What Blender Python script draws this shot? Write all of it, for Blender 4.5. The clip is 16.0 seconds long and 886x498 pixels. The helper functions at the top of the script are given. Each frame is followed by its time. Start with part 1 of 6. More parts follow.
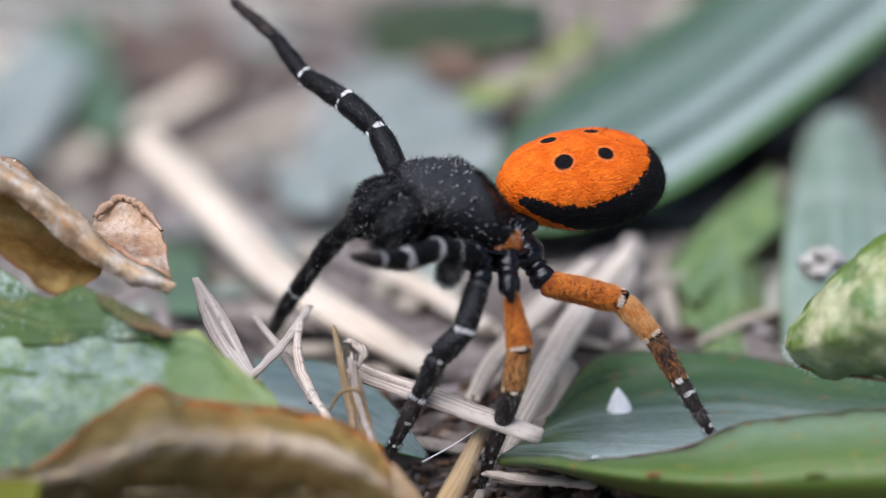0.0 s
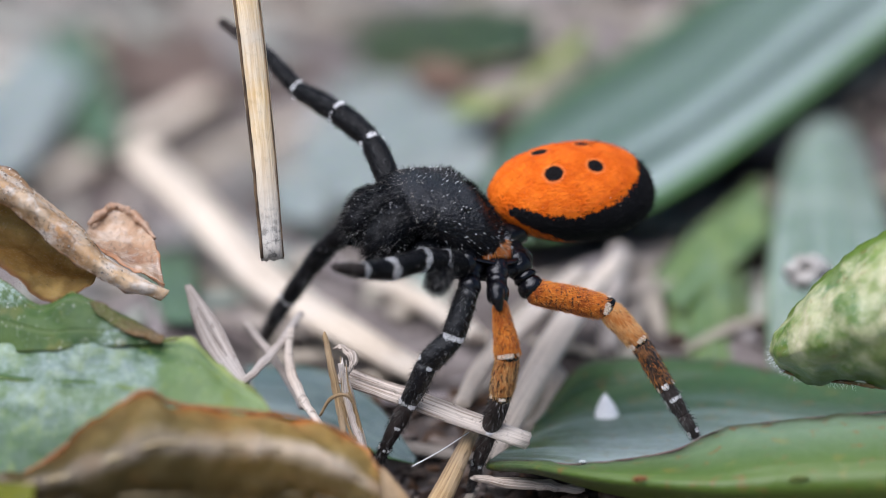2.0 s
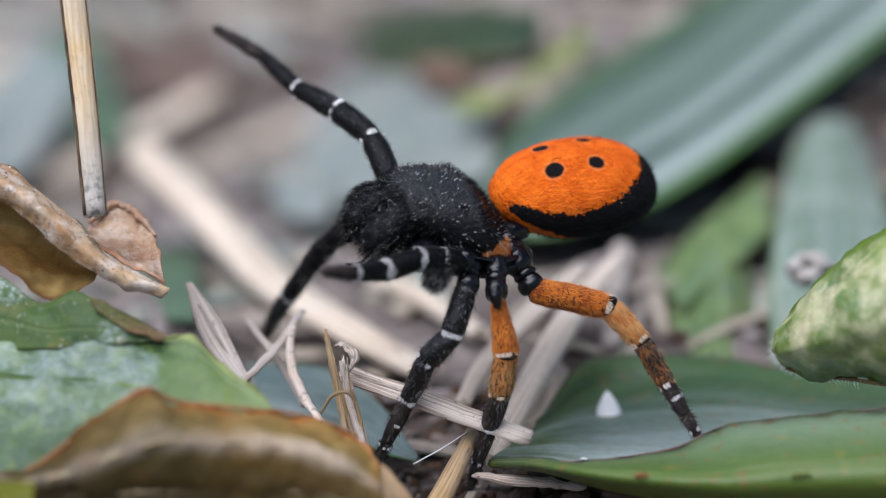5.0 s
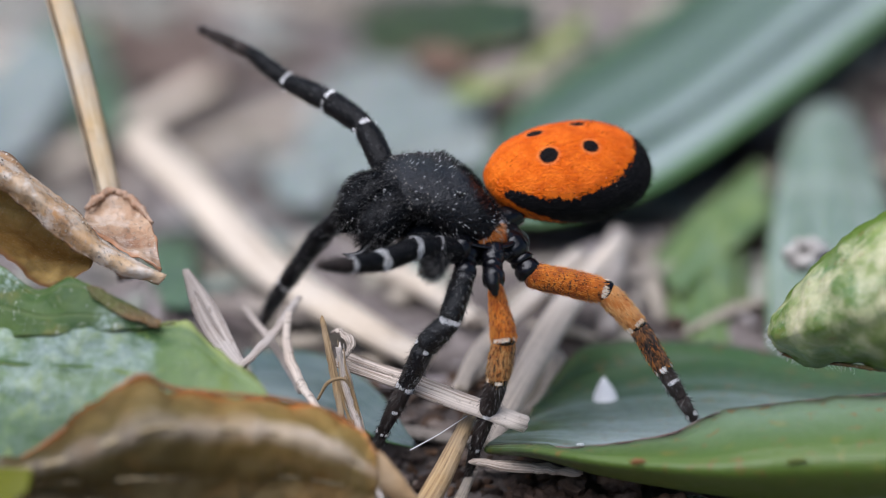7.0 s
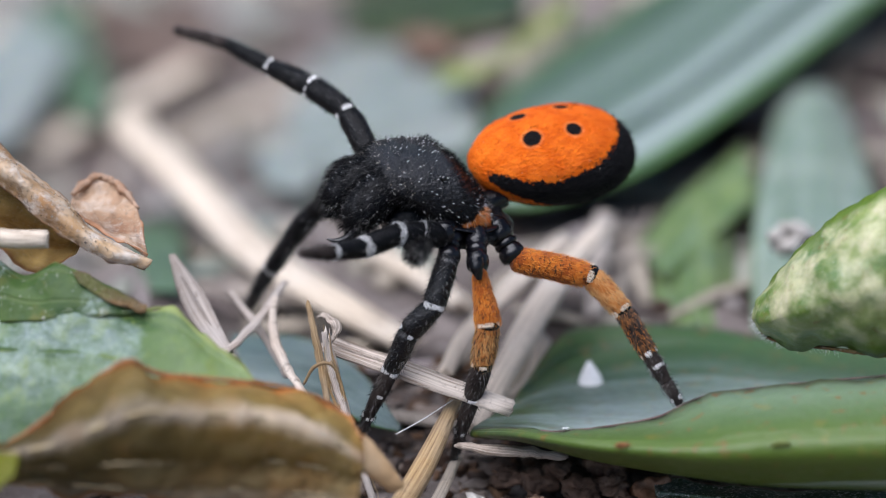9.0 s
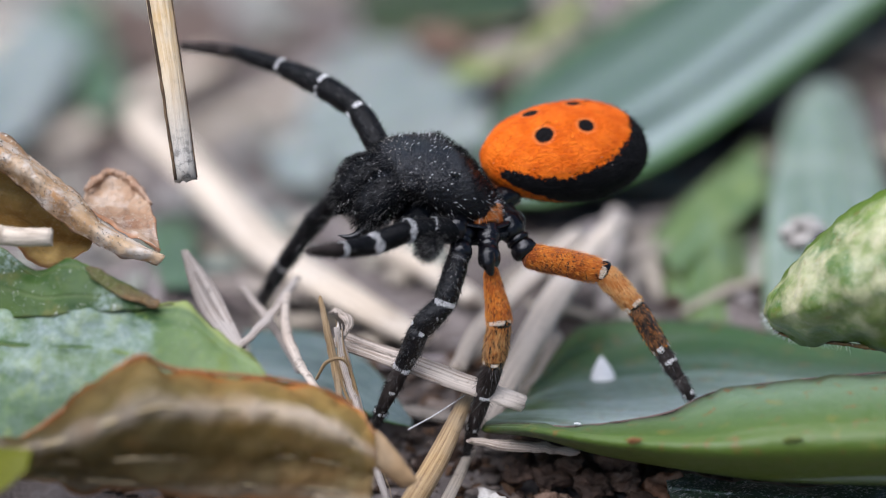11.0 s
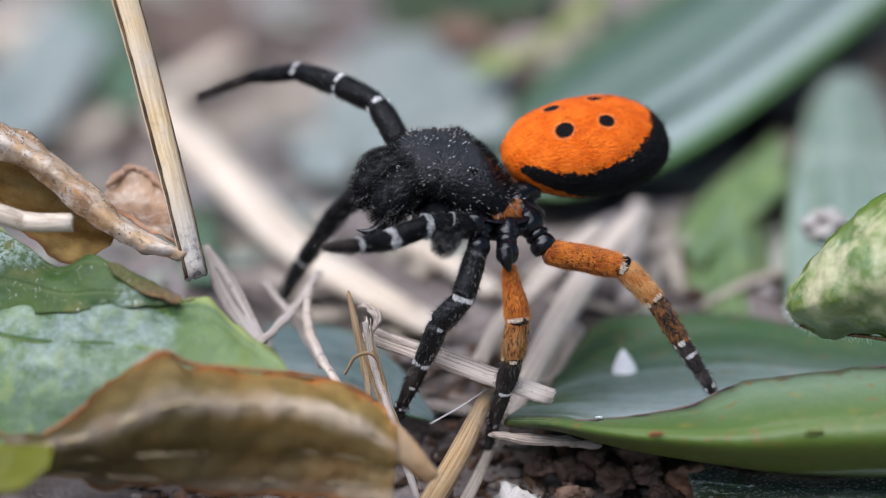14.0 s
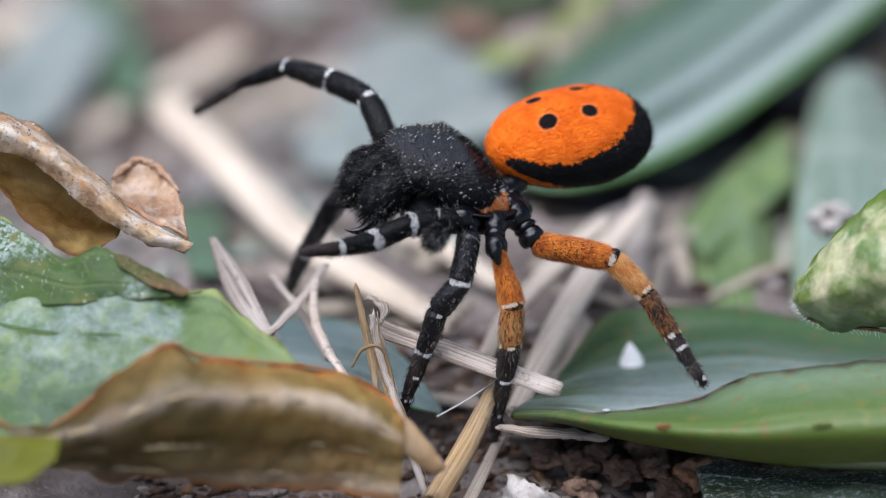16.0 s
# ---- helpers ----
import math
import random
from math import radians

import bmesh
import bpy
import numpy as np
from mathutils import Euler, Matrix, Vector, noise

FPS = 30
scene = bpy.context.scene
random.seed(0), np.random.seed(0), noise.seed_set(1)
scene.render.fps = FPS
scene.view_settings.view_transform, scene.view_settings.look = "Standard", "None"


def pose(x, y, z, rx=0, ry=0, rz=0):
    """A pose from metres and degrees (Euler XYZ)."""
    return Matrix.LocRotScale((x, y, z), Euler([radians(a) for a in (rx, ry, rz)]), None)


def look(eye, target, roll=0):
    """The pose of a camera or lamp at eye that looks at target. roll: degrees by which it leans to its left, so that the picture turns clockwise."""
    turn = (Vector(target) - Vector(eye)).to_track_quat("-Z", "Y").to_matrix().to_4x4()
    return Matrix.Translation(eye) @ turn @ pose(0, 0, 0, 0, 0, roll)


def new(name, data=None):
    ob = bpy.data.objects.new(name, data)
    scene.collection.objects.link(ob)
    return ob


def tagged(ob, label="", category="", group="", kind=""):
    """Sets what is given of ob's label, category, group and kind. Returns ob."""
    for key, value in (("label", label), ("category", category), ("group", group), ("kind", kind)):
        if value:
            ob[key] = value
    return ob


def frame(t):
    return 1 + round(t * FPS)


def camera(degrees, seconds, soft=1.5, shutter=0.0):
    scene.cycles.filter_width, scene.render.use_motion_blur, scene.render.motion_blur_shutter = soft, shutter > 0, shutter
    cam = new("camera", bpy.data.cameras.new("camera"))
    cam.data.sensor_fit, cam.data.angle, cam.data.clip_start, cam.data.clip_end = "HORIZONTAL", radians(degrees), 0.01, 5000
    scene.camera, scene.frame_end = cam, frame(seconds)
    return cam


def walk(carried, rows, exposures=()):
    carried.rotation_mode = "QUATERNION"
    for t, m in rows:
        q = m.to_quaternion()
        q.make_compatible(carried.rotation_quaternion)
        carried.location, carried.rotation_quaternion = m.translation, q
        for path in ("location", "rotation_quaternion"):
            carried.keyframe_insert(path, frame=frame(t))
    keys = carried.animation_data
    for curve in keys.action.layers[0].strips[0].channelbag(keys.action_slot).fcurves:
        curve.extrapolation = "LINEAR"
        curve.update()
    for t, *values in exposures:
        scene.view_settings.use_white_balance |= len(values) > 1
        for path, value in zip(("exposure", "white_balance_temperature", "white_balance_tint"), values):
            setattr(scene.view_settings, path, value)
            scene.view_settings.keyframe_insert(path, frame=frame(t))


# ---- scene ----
import itertools

# ---- camera ----
cam = camera(11, 16.0, soft=1.05)
cam.data.dof.use_dof = True
cam.data.dof.focus_distance = 0.1288
cam.data.dof.aperture_fstop = 40
walk(cam, [
    (0, pose(-0.00117, -0.11248, 0.06584, 62.427, -0.878, -0.213)),
    (0.5, pose(-0.00111, -0.11275, 0.06590, 62.559, -0.865, -0.206)),
    (1, pose(-0.00105, -0.11325, 0.06610, 62.611, -0.873, -0.229)),
    (1.5, pose(-0.00100, -0.11375, 0.06631, 62.613, -0.879, -0.249)),
    (2, pose(-0.00098, -0.11414, 0.06643, 62.629, -0.874, -0.263)),
    (2.5, pose(-0.00094, -0.11420, 0.06639, 62.657, -0.851, -0.252)),
    (3, pose(-0.00087, -0.11422, 0.06638, 62.666, -0.827, -0.232)),
    (3.5, pose(-0.00082, -0.11422, 0.06639, 62.650, -0.795, -0.209)),
    (4, pose(-0.00075, -0.11414, 0.06634, 62.645, -0.754, -0.200)),
    (6.5, pose(-0.00065, -0.11398, 0.06624, 62.552, -0.690, -0.173)),
    (7, pose(-0.00053, -0.11411, 0.06625, 62.489, -0.635, -0.200)),
    (7.5, pose(-0.00043, -0.11432, 0.06640, 62.381, -0.594, -0.241)),
    (8, pose(-0.00039, -0.11440, 0.06650, 62.269, -0.582, -0.301)),
    (8.5, pose(-0.00037, -0.11438, 0.06652, 62.247, -0.587, -0.352)),
    (9, pose(-0.00032, -0.11441, 0.06656, 62.240, -0.571, -0.333)),
    (11.5, pose(-0.00024, -0.11457, 0.06662, 62.177, -0.462, -0.127)),
    (12, pose(-0.00023, -0.11451, 0.06654, 62.159, -0.430, -0.093)),
    (12.5, pose(-0.00020, -0.11437, 0.06648, 62.126, -0.382, -0.053)),
    (13, pose(-0.00010, -0.11435, 0.06652, 62.103, -0.291, 0.011)),
    (13.5, pose(-0.00005, -0.11448, 0.06667, 62.078, -0.181, 0.031)),
    (14, pose(-0.00001, -0.11458, 0.06686, 62.029, -0.072, 0.028)),
    (14.5, pose(0.00000, -0.11478, 0.06703, 62.000, -0.000, 0.000)),
    (15, pose(-0.00008, -0.11466, 0.06696, 61.978, -0.034, -0.022)),
    (15.5, pose(-0.00019, -0.11453, 0.06677, 61.991, -0.097, -0.029)),
    (16, pose(-0.00026, -0.11446, 0.06663, 62.000, -0.132, 0.035)),
], exposures=[(0, 0.57, 6200, 10), (2.5, 0.55, 6200, 10), (3.1, 0.44, 6200, 10), (6.8, 0.42, 6200, 10), (8, 0.535, 6200, 10), (14.5, 0.55, 6200, 10), (16, 0.60, 6200, 10)])

# ---- light: bright overcast sky with a very soft sun ----
world = bpy.data.worlds.new("sky")
scene.world = world
world.use_nodes = True
wn = world.node_tree
sky = wn.nodes.new("ShaderNodeTexSky")
sky.sky_type = "NISHITA"
sky.sun_disc = False
sky.sun_elevation, sky.sun_rotation = radians(60), radians(232)
wn.links.new(sky.outputs[0], wn.nodes["Background"].inputs[0])
wn.nodes["Background"].inputs[1].default_value = 0.065
sun_lamp = bpy.data.lights.new("sun", "SUN")
sun_lamp.energy, sun_lamp.angle, sun_lamp.color = 4.4, radians(70), (0.985, 0.955, 1.0)
new("sun", sun_lamp).matrix_world = look((-0.30, -0.15, 1.0), (0, 0, 0))

MM = 0.001


# ---- materials ----
class Nodes:
    """A short hand for building one node material."""

    def __init__(self, name, rough=0.5, spec=0.5):
        self.m = bpy.data.materials.new(name)
        self.m.use_nodes = True
        self.t = self.m.node_tree
        self.b = self.t.nodes["Principled BSDF"]
        self.b.inputs["Roughness"].default_value = rough
        self.b.inputs["Specular IOR Level"].default_value = spec
        co = self.t.nodes.new("ShaderNodeTexCoord")
        self.obj, self.uv = co.outputs["Object"], co.outputs["UV"]

    def put(self, socket, value):
        if isinstance(value, bpy.types.NodeSocket):
            self.t.links.new(value, socket)
        elif isinstance(value, tuple) and len(value) == 3 and socket.type == "RGBA":
            socket.default_value = (*value, 1)
        else:
            socket.default_value = value

    def node(self, kind, **values):
        n = self.t.nodes.new(kind)
        for key, v in values.items():
            self.put(n.inputs[key], v)
        return n

    def scaled(self, vec, s):
        n = self.t.nodes.new("ShaderNodeVectorMath")
        n.operation = "MULTIPLY"
        self.put(n.inputs[0], vec)
        n.inputs[1].default_value = s
        return n.outputs[0]

    def noise(self, vec, s, detail=4.0, rough=0.55, distort=0.0):
        """Noise whose cells are s millimetres wide (or s per unit for a triple)."""
        f = (1 / (s * MM),) * 3 if not isinstance(s, tuple) else s
        n = self.node("ShaderNodeTexNoise", Vector=self.scaled(vec, f), Scale=1.0, Detail=detail, Roughness=rough, Distortion=distort)
        return n.outputs["Fac"]

    def ramp(self, fac, *stops):
        n = self.node("ShaderNodeValToRGB", Fac=fac)
        e = n.color_ramp.elements
        while len(e) < len(stops):
            e.new(0.5)
        for el, (p, c) in zip(e, stops):
            el.position = p
            el.color = (c, c, c, 1) if isinstance(c, (int, float)) else (*c, 1)
        return n.outputs["Color"]

    def mix(self, fac, a, b):
        n = self.t.nodes.new("ShaderNodeMix")
        n.data_type = "RGBA"
        self.put(n.inputs["Factor"], fac)
        self.put(n.inputs["A"], a)
        self.put(n.inputs["B"], b)
        return n.outputs["Result"]

    def math(self, op, a, b=0.0):
        n = self.t.nodes.new("ShaderNodeMath")
        n.operation = op
        self.put(n.inputs[0], a)
        self.put(n.inputs[1], b)
        return n.outputs[0]

    def split(self, vec):
        return self.node("ShaderNodeSeparateXYZ", Vector=vec).outputs

    def bump(self, height, mm=0.05, strength=0.6):
        n = self.node("ShaderNodeBump", Height=height, Distance=mm * MM, Strength=strength)
        self.put(self.b.inputs["Normal"], n.outputs["Normal"])

    def done(self, colour, rough=None):
        self.put(self.b.inputs["Base Color"], colour)
        if rough is not None:
            self.put(self.b.inputs["Roughness"], rough)
        return self.m


def leaf_material(name, dark, light, vein, rim=(0.16, 0.07, 0.04), veins=9, bloom=0.0, patch=0.25, rough=0.42, rim_width=0.03, brown=(0.25, 0.15, 0.05), waxy=0.35, across=None, grit=0.0, sandy=0.63, patchy=0.62, patch_size=0.9, spec=0.5, shaded_end=False, powdered=None, light_end=None, spotted=None, film_to=None, painted_sheen=None):
    """A green blade: parallel veins along it, a dry rim, pale bloom and yellowed patches."""
    n = Nodes(name, rough, spec)
    x, y, _ = n.split(n.uv)
    big, fine = n.noise(n.obj, 2.2), n.noise(n.obj, 0.35, 6)
    col = n.mix(n.ramp(big, (0.41, 0.0), (0.59, 1.0)), dark, light)
    col = n.mix(n.math("MULTIPLY", n.ramp(fine, (0.42, 0.0), (0.62, 1.0)), 0.35), col, vein)
    stripe = n.math("SINE", n.math("MULTIPLY", n.math("ADD", x, n.math("MULTIPLY", fine, 0.02)), veins * 6.283))
    line = n.ramp(stripe, (0.82, 0.0), (1.0, 1.0))
    col = n.mix(n.math("MULTIPLY", line, 0.45), col, vein)
    # waxy pale film in broad strips along the blade
    film = n.ramp(n.noise(n.uv, (7.0, 1.6, 1.0), 3), (0.45, 0.0), (0.75, 1.0))
    col = n.mix(n.math("MULTIPLY", film, waxy), col, (0.26, 0.33, 0.33))
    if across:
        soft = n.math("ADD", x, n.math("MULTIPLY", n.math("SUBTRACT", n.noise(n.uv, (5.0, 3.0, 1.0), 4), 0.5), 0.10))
        # one end stays dark green, its shade put into the colour too
        col = n.mix(n.ramp(y, (0.14, 0.0), (0.45, 0.85)) if shaded_end else 0.78, col, n.ramp(soft, *across))
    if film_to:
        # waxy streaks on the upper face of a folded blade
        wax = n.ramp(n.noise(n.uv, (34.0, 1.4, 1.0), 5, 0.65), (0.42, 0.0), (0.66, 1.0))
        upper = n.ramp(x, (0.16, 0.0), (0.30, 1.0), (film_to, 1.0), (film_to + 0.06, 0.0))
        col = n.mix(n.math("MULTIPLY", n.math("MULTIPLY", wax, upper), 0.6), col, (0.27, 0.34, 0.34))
    # a pale sheen painted along the top of the fold, towards one end
    if painted_sheen:
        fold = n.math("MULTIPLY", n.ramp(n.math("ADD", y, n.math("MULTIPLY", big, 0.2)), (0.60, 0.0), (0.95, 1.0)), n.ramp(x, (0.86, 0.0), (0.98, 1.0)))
        col = n.mix(n.math("MULTIPLY", fold, 0.3), col, painted_sheen)
    if light_end:
        col = n.mix(n.ramp(n.math("ADD", y, n.math("MULTIPLY", big, 0.2)), (0.60, 0.0), (1.0, 0.75)), col, light_end)
    if patch:
        spots = n.ramp(n.noise(n.obj, patch_size, 5), (patchy, 0.0), (patchy + (0.1 if patchy > 0.5 else 0.2), 1.0))
        col = n.mix(n.math("MULTIPLY", spots, patch), col, brown)
    if spotted:
        # small brown scars, thicker towards the edge
        near_edge = n.ramp(n.math("ABSOLUTE", n.math("SUBTRACT", x, 0.5)), (0.15, 0.25), (0.5, 1.0))
        scars = n.ramp(n.noise(n.obj, 0.4, 4, 0.65), (0.60, 0.0), (0.66, 1.0))
        col = n.mix(n.math("MULTIPLY", scars, near_edge), col, spotted)
    if bloom:
        powder = n.math("MULTIPLY", n.ramp(n.noise(n.obj, 3.2, 2), (0.49, 0.0), (0.60, 1.0)), n.ramp(n.noise(n.obj, 0.16, 6, 0.75), (0.44, 0.0), (0.58, 1.0)))
        if powdered:
            x0, x1, y0, y1 = powdered
            wx = n.math("ADD", x, n.math("MULTIPLY", n.math("SUBTRACT", big, 0.5), 0.35))
            wy = n.math("ADD", y, n.math("MULTIPLY", n.math("SUBTRACT", n.noise(n.obj, 1.3, 4), 0.5), 0.35))
            area = n.math("MULTIPLY", n.ramp(wx, (x0, 0.0), (x0 + 0.08, 1.0), (x1, 1.0), (x1 + 0.15, 0.25)), n.ramp(wy, (y0, 0.3), (y0 + 0.1, 1.0), (y1, 1.0), (y1 + 0.06, 0.0)))
            powder = n.math("MULTIPLY", area, n.ramp(n.noise(n.obj, 0.75, 8, 0.8), (0.36, 0.0), (0.66, 1.0)))
        col = n.mix(n.math("MULTIPLY", powder, bloom), col, (0.40, 0.48, 0.49))
    if grit:
        sand = n.ramp(n.noise(n.obj, 0.11, 3, 0.7), (sandy, 0.0), (sandy + 0.04, 1.0))
        col = n.mix(n.math("MULTIPLY", sand, grit), col, (0.55, 0.55, 0.52))
    edge = n.math("ABSOLUTE", n.math("SUBTRACT", x, 0.5))
    edge = n.math("ADD", edge, n.math("MULTIPLY", n.math("SUBTRACT", big, 0.5), 0.03))
    col = n.mix(n.ramp(edge, (0.5 - rim_width - 0.012, 0.0), (0.5 - rim_width * 0.4, 1.0)), col, rim)
    n.bump(n.math("ADD", n.math("MULTIPLY", line, -0.5), fine), 0.06, 0.7)
    n.b.inputs["Subsurface Weight"].default_value = 0.12
    n.b.inputs["Subsurface Radius"].default_value = (0.0004, 0.0006, 0.0002)
    return n.done(col, n.ramp(fine, (0.2, rough - 0.08), (0.8, rough + 0.2)))


def straw_material(name, pale, dark, grey, dirt=0.35, tip=False):
    """Dry grass: fine streaks along the stalk, weathered grey patches and dirt."""
    n = Nodes(name, 0.55, 0.35)
    streak = n.noise(n.uv, (26.0, 1.2, 1.0), 5, 0.6)
    fibre = n.noise(n.uv, (70.0, 3.0, 1.0), 3, 0.6)
    big = n.noise(n.obj, 1.8, 4)
    col = n.mix(n.ramp(streak, (0.41, 0.0), (0.59, 1.0)), dark, pale)
    col = n.mix(n.ramp(big, (0.4, 0.0), (0.7, 0.8)), col, grey)
    col = n.mix(n.math("MULTIPLY", n.ramp(n.noise(n.obj, 0.3, 6, 0.7), (0.55, 0.0), (0.7, 1.0)), dirt), col, (0.09, 0.06, 0.04))
    if tip:
        # a weathered grey end with black specks of mould
        height = n.math("ADD", n.math("MULTIPLY", n.split(n.obj)[2], 1000.0), n.math("MULTIPLY", big, 3.0))
        col = n.mix(n.math("MULTIPLY", n.ramp(n.math("MULTIPLY", height, 0.1), (0.22, 1.0), (0.50, 0.0)), 0.75), col, (0.50, 0.50, 0.49))
        mould = n.math("MULTIPLY", n.ramp(n.noise(n.obj, 0.25, 5, 0.7), (0.48, 0.0), (0.62, 1.0)), n.ramp(n.math("MULTIPLY", height, 0.1), (0.2, 1.0), (0.34, 0.0)))
        col = n.mix(n.math("MULTIPLY", mould, 0.75), col, (0.06, 0.055, 0.05))
    n.bump(n.math("ADD", streak, n.math("MULTIPLY", fibre, 0.5)), 0.08, 0.8)
    return n.done(col)


def dry_leaf_material(name, a, b, c, crumbs=0.5, rim=(0.20, 0.085, 0.03), band=0.0, burnt=0.465, thin_sheet=0.0, lit_end_gain=None, crust=0.0, mottle=0.0, across=None):
    """A withered leaf: blotched browns, pale crust grains, a darker burnt rim."""
    n = Nodes(name, 0.6, 0.3)
    x, y, _ = n.split(n.uv)
    big, mid = n.noise(n.obj, 2.6, 3), n.noise(n.obj, 0.7, 5, 0.6)
    col = n.mix(n.ramp(big, (0.42, 0.0), (0.58, 1.0)), a, b)
    col = n.mix(n.math("MULTIPLY", n.ramp(mid, (0.42, 0.0), (0.68, 1.0)), 0.7), col, c)
    if band:
        wide = n.noise(n.uv, (6.5, 1.6, 1.0), 5, 0.6)
        col = n.mix(n.math("MULTIPLY", n.ramp(wide, (0.48, 0.0), (0.60, 1.0)), band), col, (0.33, 0.275, 0.155))
        thin = n.ramp(n.noise(n.uv, (16.0, 2.2, 1.0), 4), (0.54, 0.0), (0.62, 1.0))
        col = n.mix(n.math("MULTIPLY", thin, band * 0.7), col, (0.055, 0.038, 0.014))
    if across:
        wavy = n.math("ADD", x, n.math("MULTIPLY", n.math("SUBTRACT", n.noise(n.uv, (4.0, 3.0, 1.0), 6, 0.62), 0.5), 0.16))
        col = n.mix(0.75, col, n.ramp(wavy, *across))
    grains = n.ramp(n.noise(n.obj, 0.09, 3, 0.8), (0.56, 0.0), (0.64, 1.0))
    col = n.mix(n.math("MULTIPLY", grains, crumbs), col, (0.62, 0.52, 0.42))
    specks = n.ramp(n.noise(n.obj, 0.14, 4, 0.7), (0.66, 0.0), (0.70, 1.0))
    col = n.mix(n.math("MULTIPLY", specks, 0.7), col, (0.03, 0.018, 0.012))
    if crust:
        pale = n.ramp(n.noise(n.obj, 0.8, 6, 0.68), (0.50, 0.0), (0.60, 1.0))
        col = n.mix(n.math("MULTIPLY", pale, crust), col, (0.74, 0.68, 0.61))
        grime = n.ramp(n.noise(n.obj, 0.5, 6, 0.7), (0.56, 0.0), (0.66, 1.0))
        col = n.mix(n.math("MULTIPLY", grime, crust), col, (0.16, 0.10, 0.065))
    if mottle:
        blotch = n.ramp(n.noise(n.obj, 0.55, 6, 0.65), (0.40, 0.0), (0.62, 1.0))
        col = n.mix(n.math("MULTIPLY", blotch, mottle), col, n.mix(0.6, col, (0.03, 0.02, 0.005)))
        warm = n.ramp(n.noise(n.obj, 1.6, 4, 0.6), (0.52, 0.0), (0.64, 1.0))
        col = n.mix(n.math("MULTIPLY", warm, mottle * 0.6), col, (0.20, 0.11, 0.035))
    edge = n.math("ABSOLUTE", n.math("SUBTRACT", x, 0.5))
    col = n.mix(n.math("MULTIPLY", n.ramp(n.math("ADD", edge, n.math("MULTIPLY", mid, 0.03)), (burnt, 0.0), (0.512, 1.0)), 0.85), col, rim)
    if lit_end_gain:
        # tan and drier towards the tip; the gain also paints in missing light
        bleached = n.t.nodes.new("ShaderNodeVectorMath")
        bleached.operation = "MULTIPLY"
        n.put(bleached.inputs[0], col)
        bleached.inputs[1].default_value = lit_end_gain
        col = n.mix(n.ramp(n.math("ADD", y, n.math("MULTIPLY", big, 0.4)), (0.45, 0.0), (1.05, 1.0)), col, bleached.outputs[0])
    n.bump(n.math("ADD", mid, n.math("MULTIPLY", grains, 0.4)), 0.12, 0.8)
    n.done(col)
    if thin_sheet:
        # light shines through the thin dry sheet
        through_one = n.node("ShaderNodeGamma", Color=col, Gamma=0.5).outputs[0]
        glow = n.node("ShaderNodeBsdfTranslucent", Color=through_one)
        both = n.t.nodes.new("ShaderNodeMixShader")
        both.inputs[0].default_value = thin_sheet
        n.t.links.new(n.b.outputs[0], both.inputs[1])
        n.t.links.new(glow.outputs[0], both.inputs[2])
        n.t.links.new(both.outputs[0], n.t.nodes["Material Output"].inputs[0])
    return n.m


def soil_material():
    n = Nodes("soil", 0.85, 0.25)
    a, b, c = n.noise(n.obj, 6.0, 5), n.noise(n.obj, 0.8, 6, 0.65), n.noise(n.obj, 0.15, 4, 0.7)
    col = n.mix(n.ramp(a, (0.42, 0.0), (0.58, 1.0)), (0.11, 0.09, 0.08), (0.25, 0.215, 0.20))
    col = n.mix(n.ramp(b, (0.42, 0.0), (0.60, 1.0)), n.mix(0.55, col, (0.03, 0.02, 0.016)), col)
    col = n.mix(n.math("MULTIPLY", n.ramp(c, (0.58, 0.0), (0.7, 1.0)), 0.4), col, (0.36, 0.30, 0.27))
    n.bump(n.math("ADD", b, n.math("MULTIPLY", c, 0.3)), 0.25, 0.9)
    return n.done(col)


def stone_material(name, a, b):
    n = Nodes(name, 0.7, 0.35)
    big, fine = n.noise(n.obj, 0.8, 5), n.noise(n.obj, 0.12, 6, 0.7)
    col = n.mix(n.ramp(big, (0.42, 0.0), (0.58, 1.0)), a, b)
    col = n.mix(n.ramp(fine, (0.5, 0.0), (0.75, 0.6)), col, tuple(k * 0.35 for k in a))
    n.bump(fine, 0.08, 0.8)
    return n.done(col)


def chitin(name, base, spot=0.0, rough=0.4, grain=0.12, gloss=0.3, relief=0.9, warts=0.0):
    """Black spider cuticle; spot: share of pale hairs, warts: height of its fine granules."""
    n = Nodes(name, rough, gloss)
    fine, mid = n.noise(n.obj, grain, 5, 0.65), n.noise(n.obj, 0.5, 4)
    col = n.mix(n.ramp(mid, (0.41, 0.0), (0.59, 1.0)), base, tuple(k * 1.8 + 0.001 for k in base))
    if spot:
        dots = n.ramp(n.noise(n.obj, 0.065, 2, 0.5), (0.70, 0.0), (0.74, 1.0))
        col = n.mix(n.math("MULTIPLY", dots, spot), col, (0.5, 0.5, 0.5))
    height = fine
    if warts:
        cell = n.node("ShaderNodeTexVoronoi", Vector=n.obj, Scale=1 / (0.085 * MM))
        height = n.math("SUBTRACT", fine, n.math("MULTIPLY", cell.outputs["Distance"], warts))
    n.bump(height, 0.06, relief)
    return n.done(col, n.ramp(fine, (0.3, rough - 0.06), (0.75, rough + 0.14)))


